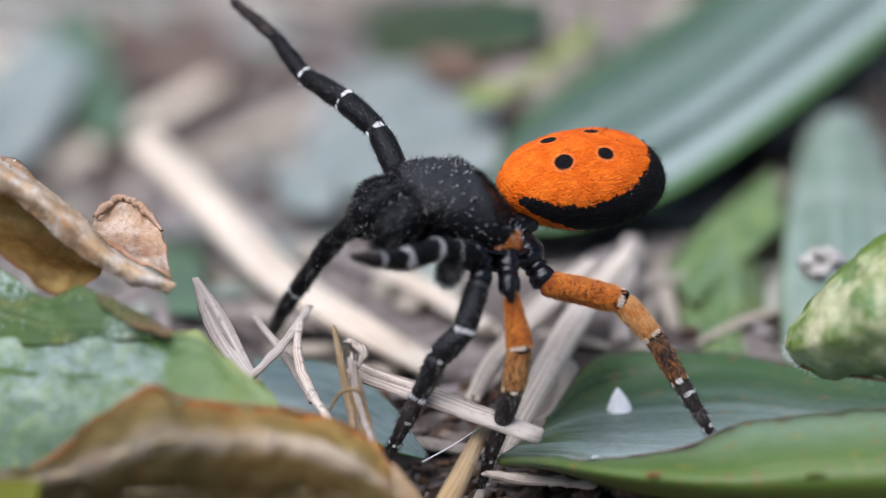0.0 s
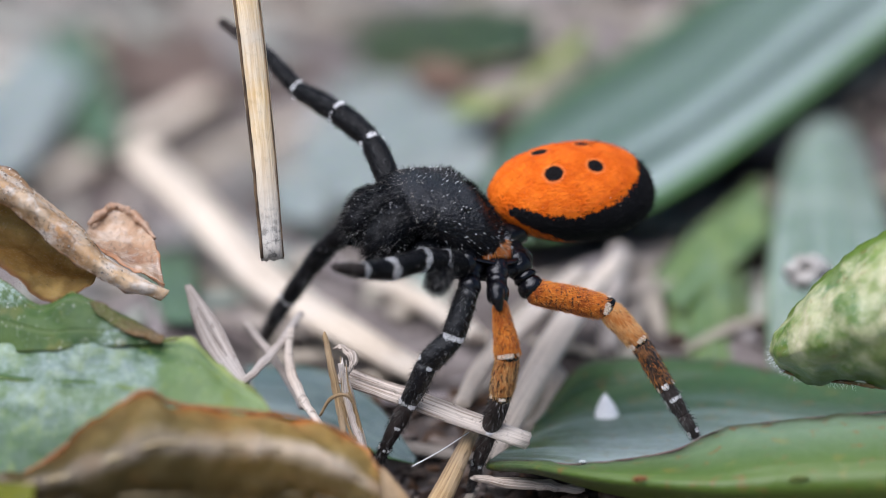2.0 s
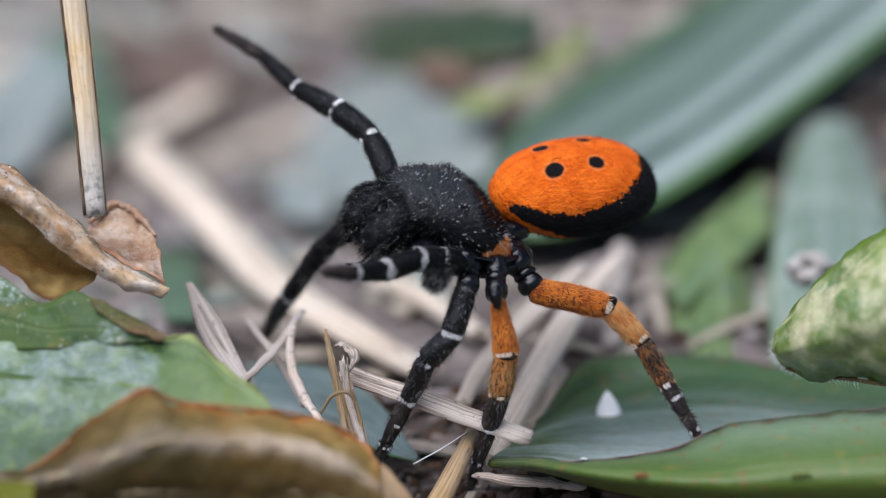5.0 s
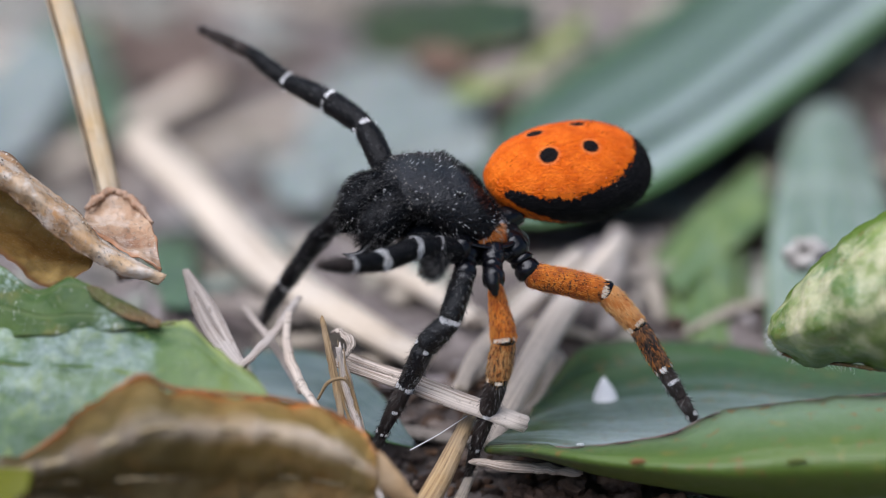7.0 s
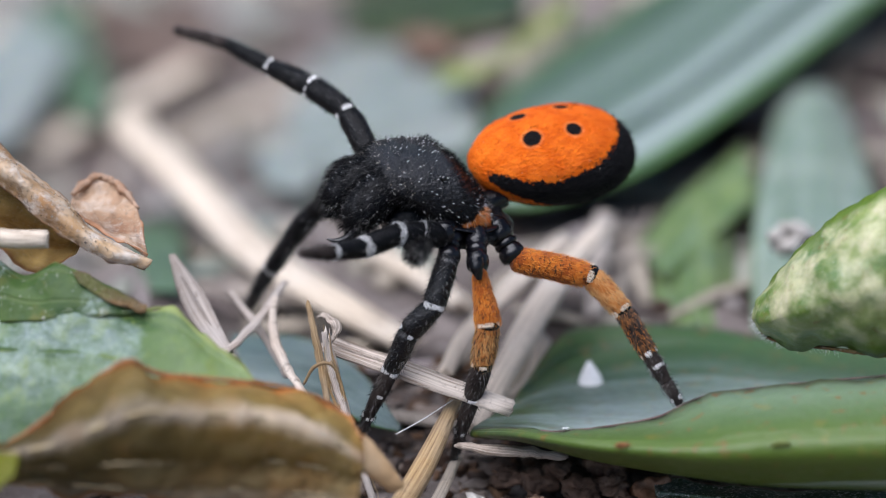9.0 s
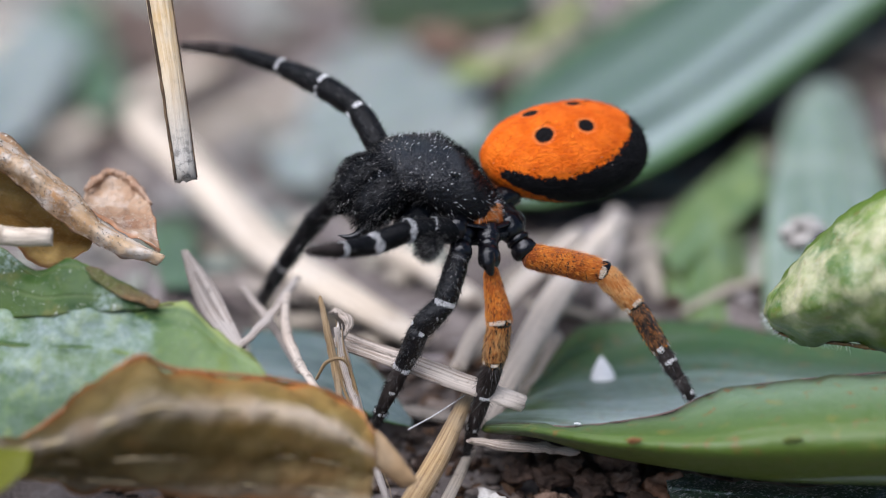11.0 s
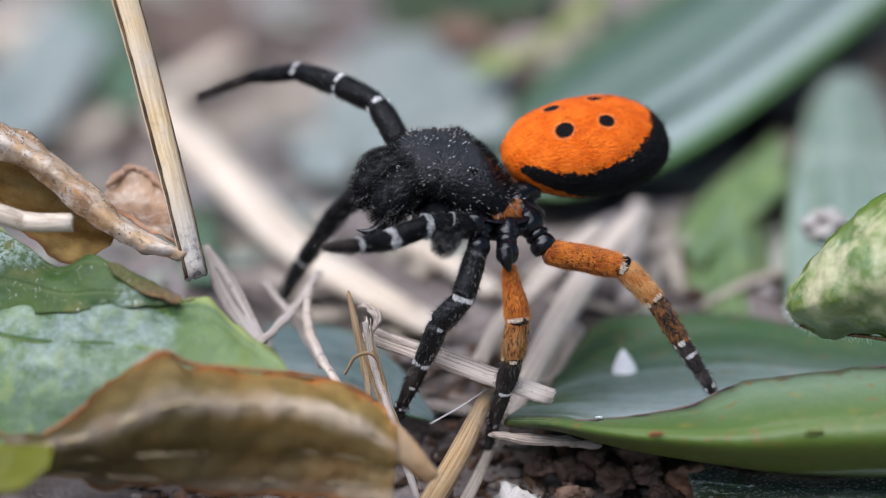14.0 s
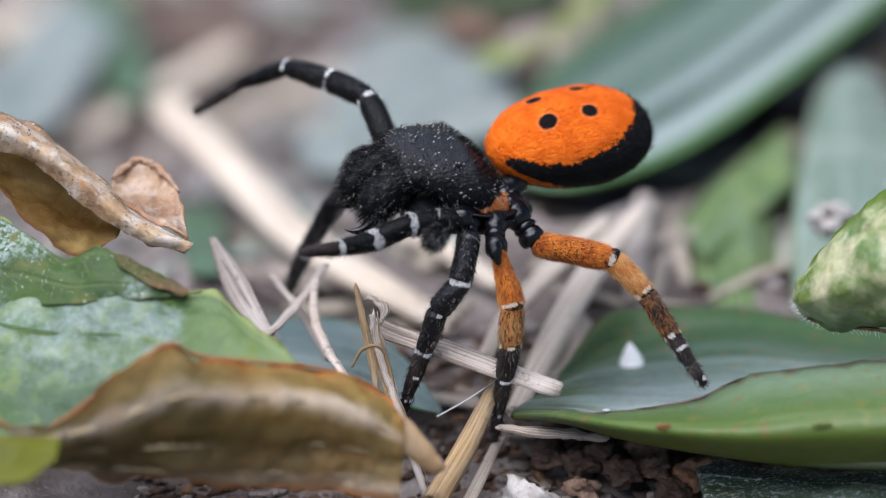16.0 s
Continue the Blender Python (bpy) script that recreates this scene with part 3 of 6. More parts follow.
def blade(curves, rows=40, cols=16, thick=0.14, ripple=0.0, veins=0, rough=0.0, grain=1.2, jag=0.0):
    """A leaf: a sheet with thickness, spanned by curves that run along it side by side."""
    bm = bmesh.new()
    uv = bm.loops.layers.uv.verify()
    lines = [spline(c, rows) for c in curves]
    grid = [spline([l[i] for l in lines], cols) for i in range(rows)]
    norm = []
    for i in range(rows):
        line = []
        for j in range(cols):
            a = grid[min(i + 1, rows - 1)][j] - grid[max(i - 1, 0)][j]
            b = grid[i][min(j + 1, cols - 1)] - grid[i][max(j - 1, 0)]
            n = a.cross(b)
            line.append(n.normalized() if n.length > 1e-9 else Vector((0, 0, 1)))
        norm.append(line)
    top, low = [], []
    for i in range(rows):
        ta, tb = [], []
        for j in range(cols):
            p, n = grid[i][j], norm[i][j]
            h = noise.noise(p / grain) * rough + noise.noise(p / (grain * 0.3)) * rough * 0.3
            if veins:
                h -= ripple * max(0.0, math.sin(2 * math.pi * veins * j / (cols - 1))) ** 3
            edge = abs(j / (cols - 1) - 0.5) * 2
            if jag and edge > 0.95:
                side = (grid[i][j] - grid[i][cols // 2]).normalized()
                p = p + side * noise.noise(p * 2.1) * jag + n * noise.noise(p * 1.3 + Vector((5, 1, 2))) * jag
            t = thick * (1 - 0.75 * edge ** 3)
            ta.append(bm.verts.new(p + n * (h + t / 2)))
            tb.append(bm.verts.new(p + n * (h - t / 2)))
        top.append(ta)
        low.append(tb)

    def face(vs, coords):
        f = bm.faces.new(vs)
        f.smooth = True
        for l, c in zip(f.loops, coords):
            l[uv].uv = c

    for i in range(rows - 1):
        for j in range(cols - 1):
            c = [(j / (cols - 1), i / (rows - 1)), ((j + 1) / (cols - 1), i / (rows - 1)), ((j + 1) / (cols - 1), (i + 1) / (rows - 1)), (j / (cols - 1), (i + 1) / (rows - 1))]
            face((top[i][j], top[i][j + 1], top[i + 1][j + 1], top[i + 1][j]), c)
            face((low[i + 1][j], low[i + 1][j + 1], low[i][j + 1], low[i][j]), c[::-1])
    for i in range(rows - 1):
        for j, e in ((0, 0.0), (cols - 1, 1.0)):
            face((top[i][j], top[i + 1][j], low[i + 1][j], low[i][j]), [(e, i / rows)] * 4)
    for j in range(cols - 1):
        for i in (0, rows - 1):
            face((top[i][j], low[i][j], low[i][j + 1], top[i][j + 1]), [(j / cols, i / rows)] * 4)
    bmesh.ops.recalc_face_normals(bm, faces=bm.faces)
    return bm


def loft(rings, closed_ends=True):
    """A body of rings of points, capped at both ends."""
    bm = bmesh.new()
    uv = bm.loops.layers.uv.verify()
    vs = [[bm.verts.new(p) for p in r] for r in rings]
    n = len(vs[0])
    for a, b in zip(vs, vs[1:]):
        for j in range(n):
            bm.faces.new((a[j], a[(j + 1) % n], b[(j + 1) % n], b[j])).smooth = True
    for r in (vs[0], vs[-1]):
        mid = bm.verts.new(sum((v.co for v in r), Vector()) / n)
        for j in range(n):
            bm.faces.new((r[j], r[(j + 1) % n], mid)).smooth = True
    bmesh.ops.recalc_face_normals(bm, faces=bm.faces)
    return bm


def lump(centre, size, seed, detail=2, amount=0.3):
    """An uneven stone or clod."""
    bm = bmesh.new()
    bmesh.ops.create_icosphere(bm, subdivisions=detail, radius=1)
    turn = Euler((seed * 1.7, seed * 2.3, seed * 3.1)).to_matrix()
    for v in bm.verts:
        k = 1 + noise.noise(v.co * 1.1 + Vector((seed * 7.3, seed, 0))) * amount + noise.noise(v.co * 3 + Vector((0, seed * 3.1, 0))) * amount * 0.45 + noise.noise(v.co * 7 + Vector((seed, 0, 0))) * amount * 0.25
        c = turn @ (v.co * k)
        v.co = Vector(centre) + Vector((c.x * size[0], c.y * size[1], c.z * size[2]))
    for f in bm.faces:
        f.smooth = True
    return bm


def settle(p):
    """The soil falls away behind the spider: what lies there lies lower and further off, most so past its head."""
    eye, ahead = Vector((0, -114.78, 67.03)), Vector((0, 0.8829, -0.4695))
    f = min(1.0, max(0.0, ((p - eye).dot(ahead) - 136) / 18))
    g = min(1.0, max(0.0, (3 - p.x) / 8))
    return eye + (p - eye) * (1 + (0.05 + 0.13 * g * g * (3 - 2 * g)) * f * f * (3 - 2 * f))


def mesh_from(name, bm, material, origin=Vector((0, 0, 0))):
    for v in bm.verts:
        v.co = (v.co - origin) * MM
    me = bpy.data.meshes.new(name)
    bm.to_mesh(me)
    bm.free()
    for m in material if isinstance(material, (list, tuple)) else [material]:
        me.materials.append(m)
    return me


def thing(name, bm, material, label, category, group="", kind=""):
    """One top-level mesh, its origin at its foot."""
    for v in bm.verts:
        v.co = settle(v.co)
    lo = min(v.co.z for v in bm.verts)
    c = sum((v.co for v in bm.verts), Vector()) / len(bm.verts)
    o = Vector((c.x, c.y, lo))
    ob = new(name, mesh_from(name, bm, material, o))
    ob.location = o * MM
    return tagged(ob, label, category, group, kind)


def part(name, bm, material, parent, label="", kind="", origin=None):
    """One mesh under a thing or a part, given in that parent's space."""
    o = Vector(origin) if origin is not None else Vector((0, 0, 0))
    ob = new(name, mesh_from(name, bm, material, o))
    ob.parent = parent
    ob.location = o * MM
    return tagged(ob, label, "", "", kind)


def part_world(name, bm, material, parent, label="", kind=""):
    """A part whose shape is given in the place's own millimetres."""
    o = parent.location / MM
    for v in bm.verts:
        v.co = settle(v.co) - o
    return part(name, bm, material, parent, label, kind)


def hairs(spots, length, radius, droop=0.3, seed=1, stray=0.3, every=7):
    """Fine tapering hairs: spots are (root, direction); stray: how far they part, every: one in so many has the first material."""
    rnd = random.Random(seed)
    bm = bmesh.new()
    for n, (p, d) in enumerate(spots):
        d = (d + Vector((rnd.uniform(-1, 1), rnd.uniform(-1, 1), rnd.uniform(-1, 1))) * stray).normalized()
        L = length * rnd.uniform(0.55, 1.25)
        s = d.orthogonal().normalized()
        w = d.cross(s)
        root = [bm.verts.new(p + (s * math.cos(a) + w * math.sin(a)) * radius) for a in (0, 2.1, 4.2)]
        mid_c = p + d * L * 0.55
        mid = [bm.verts.new(mid_c + (s * math.cos(a) + w * math.sin(a)) * radius * 0.7) for a in (0, 2.1, 4.2)]
        tip = bm.verts.new(p + d * L + Vector((0, 0, -droop * L)))
        for j in range(3):
            k = (j + 1) % 3
            bm.faces.new((root[j], root[k], mid[k], mid[j])).material_index = 0 if n % every == 0 else 1
            bm.faces.new((mid[j], mid[k], tip)).material_index = 0 if n % every == 0 else 1
    return bm


def skin(bm, count, test=None, seed=3, lean=(0, 0, 0)):
    """Random roots with their outward direction on a mesh."""
    rnd = random.Random(seed)
    bm.faces.ensure_lookup_table()
    area = list(itertools.accumulate(f.calc_area() for f in bm.faces))
    out = []
    while len(out) < count:
        f = rnd.choices(bm.faces, cum_weights=area)[0]
        vs = [v.co for v in f.verts]
        u, w = rnd.random(), rnd.random()
        if len(vs) == 4:
            p = vs[0].lerp(vs[1], u).lerp(vs[3].lerp(vs[2], u), w)
        else:
            u = u ** 0.5
            p = vs[0] * (1 - u) + vs[1] * (u * (1 - w)) + vs[2] * (u * w)
        if test is None or test(p):
            out.append((p, (f.normal + Vector(lean)).normalized()))
    return out


# ---- ground ----
def ground_height(x, y):
    r = math.hypot(x, y)
    h = noise.noise(Vector((x / 9, y / 9, 0.3))) * 0.9 + noise.noise(Vector((x / 2.2, y / 2.2, 1.7))) * 0.35 + noise.noise(Vector((x / 0.8, y / 0.8, 4.1))) * 0.13
    return h - 0.75 + (0.02 * min(300.0, max(0.0, r - 200))) * noise.noise(Vector((x / 700, y / 700, 2)))


def build_ground():
    bm = bmesh.new()
    fine = [i * 0.36 for i in range(-125, 126)]
    far = [52, 64, 80, 100, 130, 170, 220, 280, 400, 700, 1300, 3000, 8000, 20000]
    axis = [-v for v in reversed(far)] + fine + far
    ys = [a + (12 if abs(a) < 50 else 0) for a in axis]
    grid = [[bm.verts.new((x, y, ground_height(x, y))) for x in axis] for y in ys]
    for a, b in zip(grid, grid[1:]):
        for j in range(len(axis) - 1):
            bm.faces.new((a[j], a[j + 1], b[j + 1], b[j])).smooth = True
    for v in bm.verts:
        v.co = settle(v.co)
    ob = new("ground", mesh_from("ground", bm, M["soil"]))
    return tagged(ob, "bare mauve-brown crumbly soil under leaf litter", "ground", "", "structure")


build_ground()


# ---- leaves ----
def along(curves, frac, rows):
    """The line that runs along a blade at a share of its width."""
    lines = [spline(c, rows) for c in curves]
    pts = [spline([l[i] for l in lines], 21) for i in range(rows)]
    k = frac * 20
    j = min(int(k), 19)
    return [p[j].lerp(p[j + 1], k - j) for p in pts]


def leaf(name, curves, material, label, category="leaf", ribs=(), rib=0.12, margin=0.0, edge="straw_brown", rib_material="", edges=(0.0, 1.0), **shape):
    """A leaf with its ribs and, where it has dried, its margin as parts."""
    ob = thing(name, blade(curves, **shape), M[material], label, category, "")
    for f in ribs:
        line = along(curves, f, 14)
        part_world("rib", tube(line, [rib, rib, rib * 0.7, rib * 0.35], sides=8, rings=40), M[rib_material or material], ob, "raised lengthwise rib")
    if margin:
        for f in edges:
            line = along(curves, f, 22)
            part_world("margin", tube(line, [margin, margin * 1.2, margin], sides=7, rings=60, wobble=0.5), M[edge], ob, "dried thickened margin")
    return ob


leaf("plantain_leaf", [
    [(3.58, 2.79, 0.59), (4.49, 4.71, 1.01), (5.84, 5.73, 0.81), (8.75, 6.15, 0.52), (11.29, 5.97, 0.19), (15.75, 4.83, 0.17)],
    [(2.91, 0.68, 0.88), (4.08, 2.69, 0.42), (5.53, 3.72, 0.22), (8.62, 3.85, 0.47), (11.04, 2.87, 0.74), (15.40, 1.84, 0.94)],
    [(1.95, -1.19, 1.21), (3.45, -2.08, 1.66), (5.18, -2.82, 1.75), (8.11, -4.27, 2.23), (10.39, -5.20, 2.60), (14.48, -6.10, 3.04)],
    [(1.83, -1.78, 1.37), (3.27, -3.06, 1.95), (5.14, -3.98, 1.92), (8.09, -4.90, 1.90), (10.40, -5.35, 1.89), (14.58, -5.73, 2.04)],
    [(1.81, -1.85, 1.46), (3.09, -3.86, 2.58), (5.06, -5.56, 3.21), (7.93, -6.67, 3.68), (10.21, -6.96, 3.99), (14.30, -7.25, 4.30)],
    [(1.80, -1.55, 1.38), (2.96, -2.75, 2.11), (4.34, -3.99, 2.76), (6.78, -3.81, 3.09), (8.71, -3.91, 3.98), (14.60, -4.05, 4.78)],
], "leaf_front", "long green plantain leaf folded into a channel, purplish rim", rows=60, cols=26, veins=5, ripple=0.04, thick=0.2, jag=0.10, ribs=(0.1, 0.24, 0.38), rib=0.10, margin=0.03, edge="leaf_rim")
leaf("broad_leaf", [
    [(9.85, -0.49, 4.23), (10.10, -0.90, 4.09), (10.69, -1.52, 4.20), (11.64, -2.18, 4.45), (12.85, -2.79, 4.59), (14.36, -3.39, 4.73)],
    [(9.74, -0.74, 4.60), (9.95, -1.66, 5.01), (10.55, -2.46, 5.63), (11.56, -3.19, 6.39), (12.67, -3.61, 6.88), (14.15, -3.99, 7.44)],
    [(9.80, -0.47, 4.69), (9.98, -1.04, 5.31), (10.58, -1.63, 6.35), (11.52, -2.21, 7.37), (12.70, -2.54, 8.25), (14.18, -2.87, 9.12)],
    [(9.89, -0.14, 4.68), (10.14, -0.18, 5.24), (10.62, -0.54, 6.27), (11.34, -0.87, 7.34), (12.46, -1.17, 8.49), (14.29, -1.31, 9.93)],
], "leaf_pale", "thick pale green leaf tip with downy edge, yellowed", rows=60, cols=34, rough=0.15, grain=0.7, thick=0.30, jag=0.14, margin=0.05, edge="dry_bark", edges=(0.0,))
leaf("leaf_below", [
    [(6.93, -1.99, 0.12), (9.52, -2.98, 0.40), (14.83, -3.89, 0.82)],
    [(7.09, -5.15, 0.57), (9.61, -6.05, 1.02), (14.48, -6.94, 1.47)],
], "leaf_dark", "dark green leaf flat on the soil with pale grit", rough=0.2, ribs=(0.4,), rib=0.12)
leaf("mildewed_leaf", [
    [(-13.08, -0.29, 7.16), (-11.74, -1.30, 6.85), (-10.65, -2.30, 6.57), (-9.68, -2.47, 7.05), (-8.33, -3.07, 6.73), (-7.37, -3.67, 6.38), (-6.45, -4.02, 6.54), (-5.47, -4.75, 5.95), (-4.61, -5.33, 5.67), (-4.13, -5.96, 5.27)],
    [(-12.92, -2.91, 5.43), (-11.60, -3.71, 5.52), (-10.48, -4.11, 5.56), (-9.36, -4.44, 5.74), (-8.25, -4.84, 5.79), (-7.15, -5.31, 5.70), (-6.21, -5.85, 5.47), (-5.42, -6.40, 5.26), (-4.58, -6.54, 4.99), (-4.04, -6.82, 4.79)],
    [(-12.62, -7.26, 3.63), (-11.39, -7.40, 3.36), (-10.32, -7.40, 3.36), (-9.25, -7.40, 3.36), (-8.15, -7.72, 3.55), (-7.06, -8.05, 3.75), (-6.15, -8.05, 3.75), (-5.39, -8.05, 3.75), (-4.55, -8.05, 3.75), (-3.94, -7.91, 4.01)],
], "leaf_mildew", "green leaf with white mildew and a yellow ragged edge", rows=90, cols=40, rough=0.09, grain=0.9, thick=0.16, jag=0.2, ribs=(0.55,), rib=0.10, margin=0.035, edge="leaf_yellow")
part_world("flap", blade([
    [(-13.14, -0.45, 7.30), (-11.72, -1.46, 7.01), (-10.64, -2.46, 6.73), (-9.67, -2.61, 7.18), (-8.32, -3.23, 6.87), (-7.24, -3.80, 6.55)],
    [(-13.06, -1.76, 6.44), (-11.66, -2.48, 6.47), (-10.51, -3.15, 6.44), (-9.47, -3.47, 6.68), (-8.32, -3.71, 6.66), (-7.21, -3.94, 6.53)],
    [(-12.99, -2.97, 5.25), (-11.60, -3.38, 5.70), (-10.39, -3.76, 6.00), (-9.28, -3.95, 6.24), (-8.26, -4.14, 6.40), (-7.19, -4.00, 6.50)],
], rows=50, cols=20, rough=0.09, grain=0.8, thick=0.07, jag=0.06), M["leaf_flap"], bpy.data.objects["mildewed_leaf"], "dark green folded flap with white specks and a withered brown edge")
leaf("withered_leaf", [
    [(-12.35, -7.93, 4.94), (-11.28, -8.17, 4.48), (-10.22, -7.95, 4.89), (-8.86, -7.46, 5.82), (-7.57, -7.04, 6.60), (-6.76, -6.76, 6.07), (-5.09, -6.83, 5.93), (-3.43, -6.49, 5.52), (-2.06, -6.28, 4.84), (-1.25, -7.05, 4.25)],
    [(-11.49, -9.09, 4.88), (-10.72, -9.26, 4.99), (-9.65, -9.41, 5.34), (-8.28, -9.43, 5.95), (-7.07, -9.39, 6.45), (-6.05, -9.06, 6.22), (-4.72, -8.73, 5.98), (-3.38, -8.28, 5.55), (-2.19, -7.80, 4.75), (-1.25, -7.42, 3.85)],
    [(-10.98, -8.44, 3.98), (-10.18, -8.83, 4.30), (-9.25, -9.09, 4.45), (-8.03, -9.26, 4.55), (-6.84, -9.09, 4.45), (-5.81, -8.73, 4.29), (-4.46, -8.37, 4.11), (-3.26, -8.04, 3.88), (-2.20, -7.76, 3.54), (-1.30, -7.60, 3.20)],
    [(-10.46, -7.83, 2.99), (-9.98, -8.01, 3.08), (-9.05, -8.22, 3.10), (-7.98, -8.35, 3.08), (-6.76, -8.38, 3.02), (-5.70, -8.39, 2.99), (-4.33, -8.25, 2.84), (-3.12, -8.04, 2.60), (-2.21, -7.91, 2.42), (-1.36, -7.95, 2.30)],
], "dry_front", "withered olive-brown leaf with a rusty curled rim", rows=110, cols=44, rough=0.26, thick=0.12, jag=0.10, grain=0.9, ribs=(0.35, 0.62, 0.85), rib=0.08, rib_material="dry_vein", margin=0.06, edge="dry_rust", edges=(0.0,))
part_world("tip", blade([
    [(-1.55, -6.95, 4.45), (-0.97, -6.75, 3.99), (-0.11, -6.89, 2.75)],
    [(-1.50, -7.35, 4.00), (-0.85, -7.08, 3.45), (-0.20, -6.95, 2.68)],
    [(-1.42, -7.50, 3.55), (-1.00, -7.22, 3.10), (-0.46, -6.99, 2.56)],
], rows=20, cols=10, thick=0.14, rough=0.1, jag=0.05), M["dry_tip"], bpy.data.objects["withered_leaf"], "pale tan dry tip")
leaf("small_yellow_leaf", [
    [(-12.70, -9.09, 4.88), (-11.30, -9.48, 5.20), (-10.21, -9.95, 5.39)],
    [(-12.59, -10.51, 4.34), (-11.21, -10.93, 4.62), (-10.31, -10.66, 5.12)],
], "leaf_scrap", "yellow-green leaf scrap beside the withered leaf", rows=20, cols=10, rough=0.1)
leaf("low_leaf", [
    [(-5.32, 6.00, 0.24), (-3.10, 5.08, 0.65), (-1.39, 2.87, 0.74), (-0.19, -0.49, 0.81)],
    [(-4.74, 3.58, -0.05), (-2.72, 2.48, 0.01), (-1.21, 0.43, 0.42), (-0.26, -0.72, 0.81)],
], "leaf_teal", "bluish green leaf lying under dry straw", rows=30, cols=14, veins=3, ripple=0.06, ribs=(0.5,), rib=0.12)

def build_down():
    """White down along the edge of the broad leaf tip."""
    rnd = random.Random(5)
    host = bpy.data.objects["broad_leaf"]
    edge = spline([(9.90, -0.24, 4.70), (9.76, -0.48, 4.46), (9.83, -0.68, 4.30), (10.15, -1.00, 4.11), (10.75, -1.54, 4.17), (11.95, -2.31, 4.43)], 60)
    mid = Vector((11.39, -0.88, 5.41))
    spots = [(p, (p - mid).normalized() + Vector((rnd.uniform(-0.7, 0.7), -0.4, rnd.uniform(-0.5, 0.3)))) for p in edge for _ in range(rnd.randint(0, 3))]
    part_world("down", hairs(spots, 0.26, 0.006, -0.2, 6), M["silk"], host, "fine white down along the edge", "stuff")


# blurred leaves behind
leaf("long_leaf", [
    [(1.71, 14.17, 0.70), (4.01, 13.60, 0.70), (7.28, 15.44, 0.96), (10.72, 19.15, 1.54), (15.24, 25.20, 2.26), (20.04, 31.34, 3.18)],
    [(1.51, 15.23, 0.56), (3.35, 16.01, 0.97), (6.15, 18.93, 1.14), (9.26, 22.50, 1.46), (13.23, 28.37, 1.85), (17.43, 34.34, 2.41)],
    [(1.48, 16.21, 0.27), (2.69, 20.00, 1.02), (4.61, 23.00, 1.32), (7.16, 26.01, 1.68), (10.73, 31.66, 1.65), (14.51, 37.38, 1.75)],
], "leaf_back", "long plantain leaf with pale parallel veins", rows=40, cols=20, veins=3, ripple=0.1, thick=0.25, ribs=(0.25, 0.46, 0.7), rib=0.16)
leaf("broad_blue_leaf", [
    [(-3.53, 17.18, -0.03), (-1.16, 17.18, -0.03), (2.12, 18.50, 0.33)],
    [(-3.97, 20.73, 0.25), (-1.19, 21.98, 0.47), (2.19, 23.59, 0.31)],
    [(-2.76, 26.29, 0.07), (-0.85, 27.47, 0.15), (1.83, 25.21, 0.16)],
], "leaf_blue", "broad blue-green leaf flat on the soil", rows=30, cols=14, veins=3, ripple=0.1, ribs=(0.25, 0.5, 0.75), rib=0.18)
leaf("upright_leaf", [
    [(7.12, 8.74, -0.98), (7.75, 12.37, -0.56), (9.20, 17.01, -0.35)],
    [(8.70, 7.83, -0.58), (8.97, 11.49, -0.09), (9.64, 16.21, 0.27)],
    [(10.06, 8.66, -1.14), (10.22, 12.37, -0.56), (10.20, 17.05, -0.27)],
], "leaf_green", "bright green blade with yellow marks", rows=24, cols=12, veins=2, ripple=0.1, ribs=(0.3, 0.5, 0.7), rib=0.16)
leaf("upright_leaf", [
    [(10.45, 7.71, -0.80), (10.68, 11.98, 0.84), (12.15, 21.98, 0.47)],
    [(12.00, 7.23, -0.64), (12.60, 11.54, 1.07), (13.10, 21.25, 1.23)],
    [(14.10, 7.63, -0.96), (14.70, 11.98, 0.84), (14.30, 22.02, 0.55)],
], "leaf_mist", "pale bluish green blade standing in the litter", rows=24, cols=12, veins=2, ripple=0.1, ribs=(0.3, 0.5, 0.7), rib=0.16)
leaf("yellow_grass_leaf", [
    [(0.85, 20.35, 1.67), (2.15, 21.34, 1.40), (4.09, 24.57, 1.10), (5.71, 27.83, 0.83)],
    [(1.23, 22.46, 1.37), (2.74, 23.45, 1.11), (4.33, 26.74, 0.92), (5.59, 29.92, 0.51)],
], "leaf_yellow", "yellow-green grass blade on the soil", rows=20, cols=8)
leaf("dark_leaf", [
    [(-1.80, 26.38, 0.24), (0.31, 26.43, 0.32), (3.78, 27.61, 0.41)],
    [(-2.68, 33.85, -0.64), (0.32, 33.94, -0.46), (4.32, 33.94, -0.46)],
], "leaf_deep", "dark green leaf in the shade behind", rows=20, cols=8, ribs=(0.5,), rib=0.15)
leaf("grass_leaf", [
    [(-12.80, 28.01, 1.17), (-11.99, 24.31, 0.59), (-10.83, 20.64, 0.09)],
    [(-11.07, 28.01, 1.17), (-10.29, 24.40, 0.76), (-9.53, 20.81, 0.41)],
], "leaf_shade", "soft green blade among straw", rows=20, cols=8, ribs=(0.5,), rib=0.15)
leaf("grass_leaf", [
    [(-15.28, 21.08, 0.91), (-14.36, 23.32, 0.86), (-13.38, 27.83, 0.83)],
    [(-14.98, 17.44, 0.45), (-12.70, 18.55, 0.41), (-10.95, 24.57, 1.10)],
], "leaf_blue", "pale blue-green blade among straw", rows=20, cols=8, ribs=(0.5,), rib=0.15)


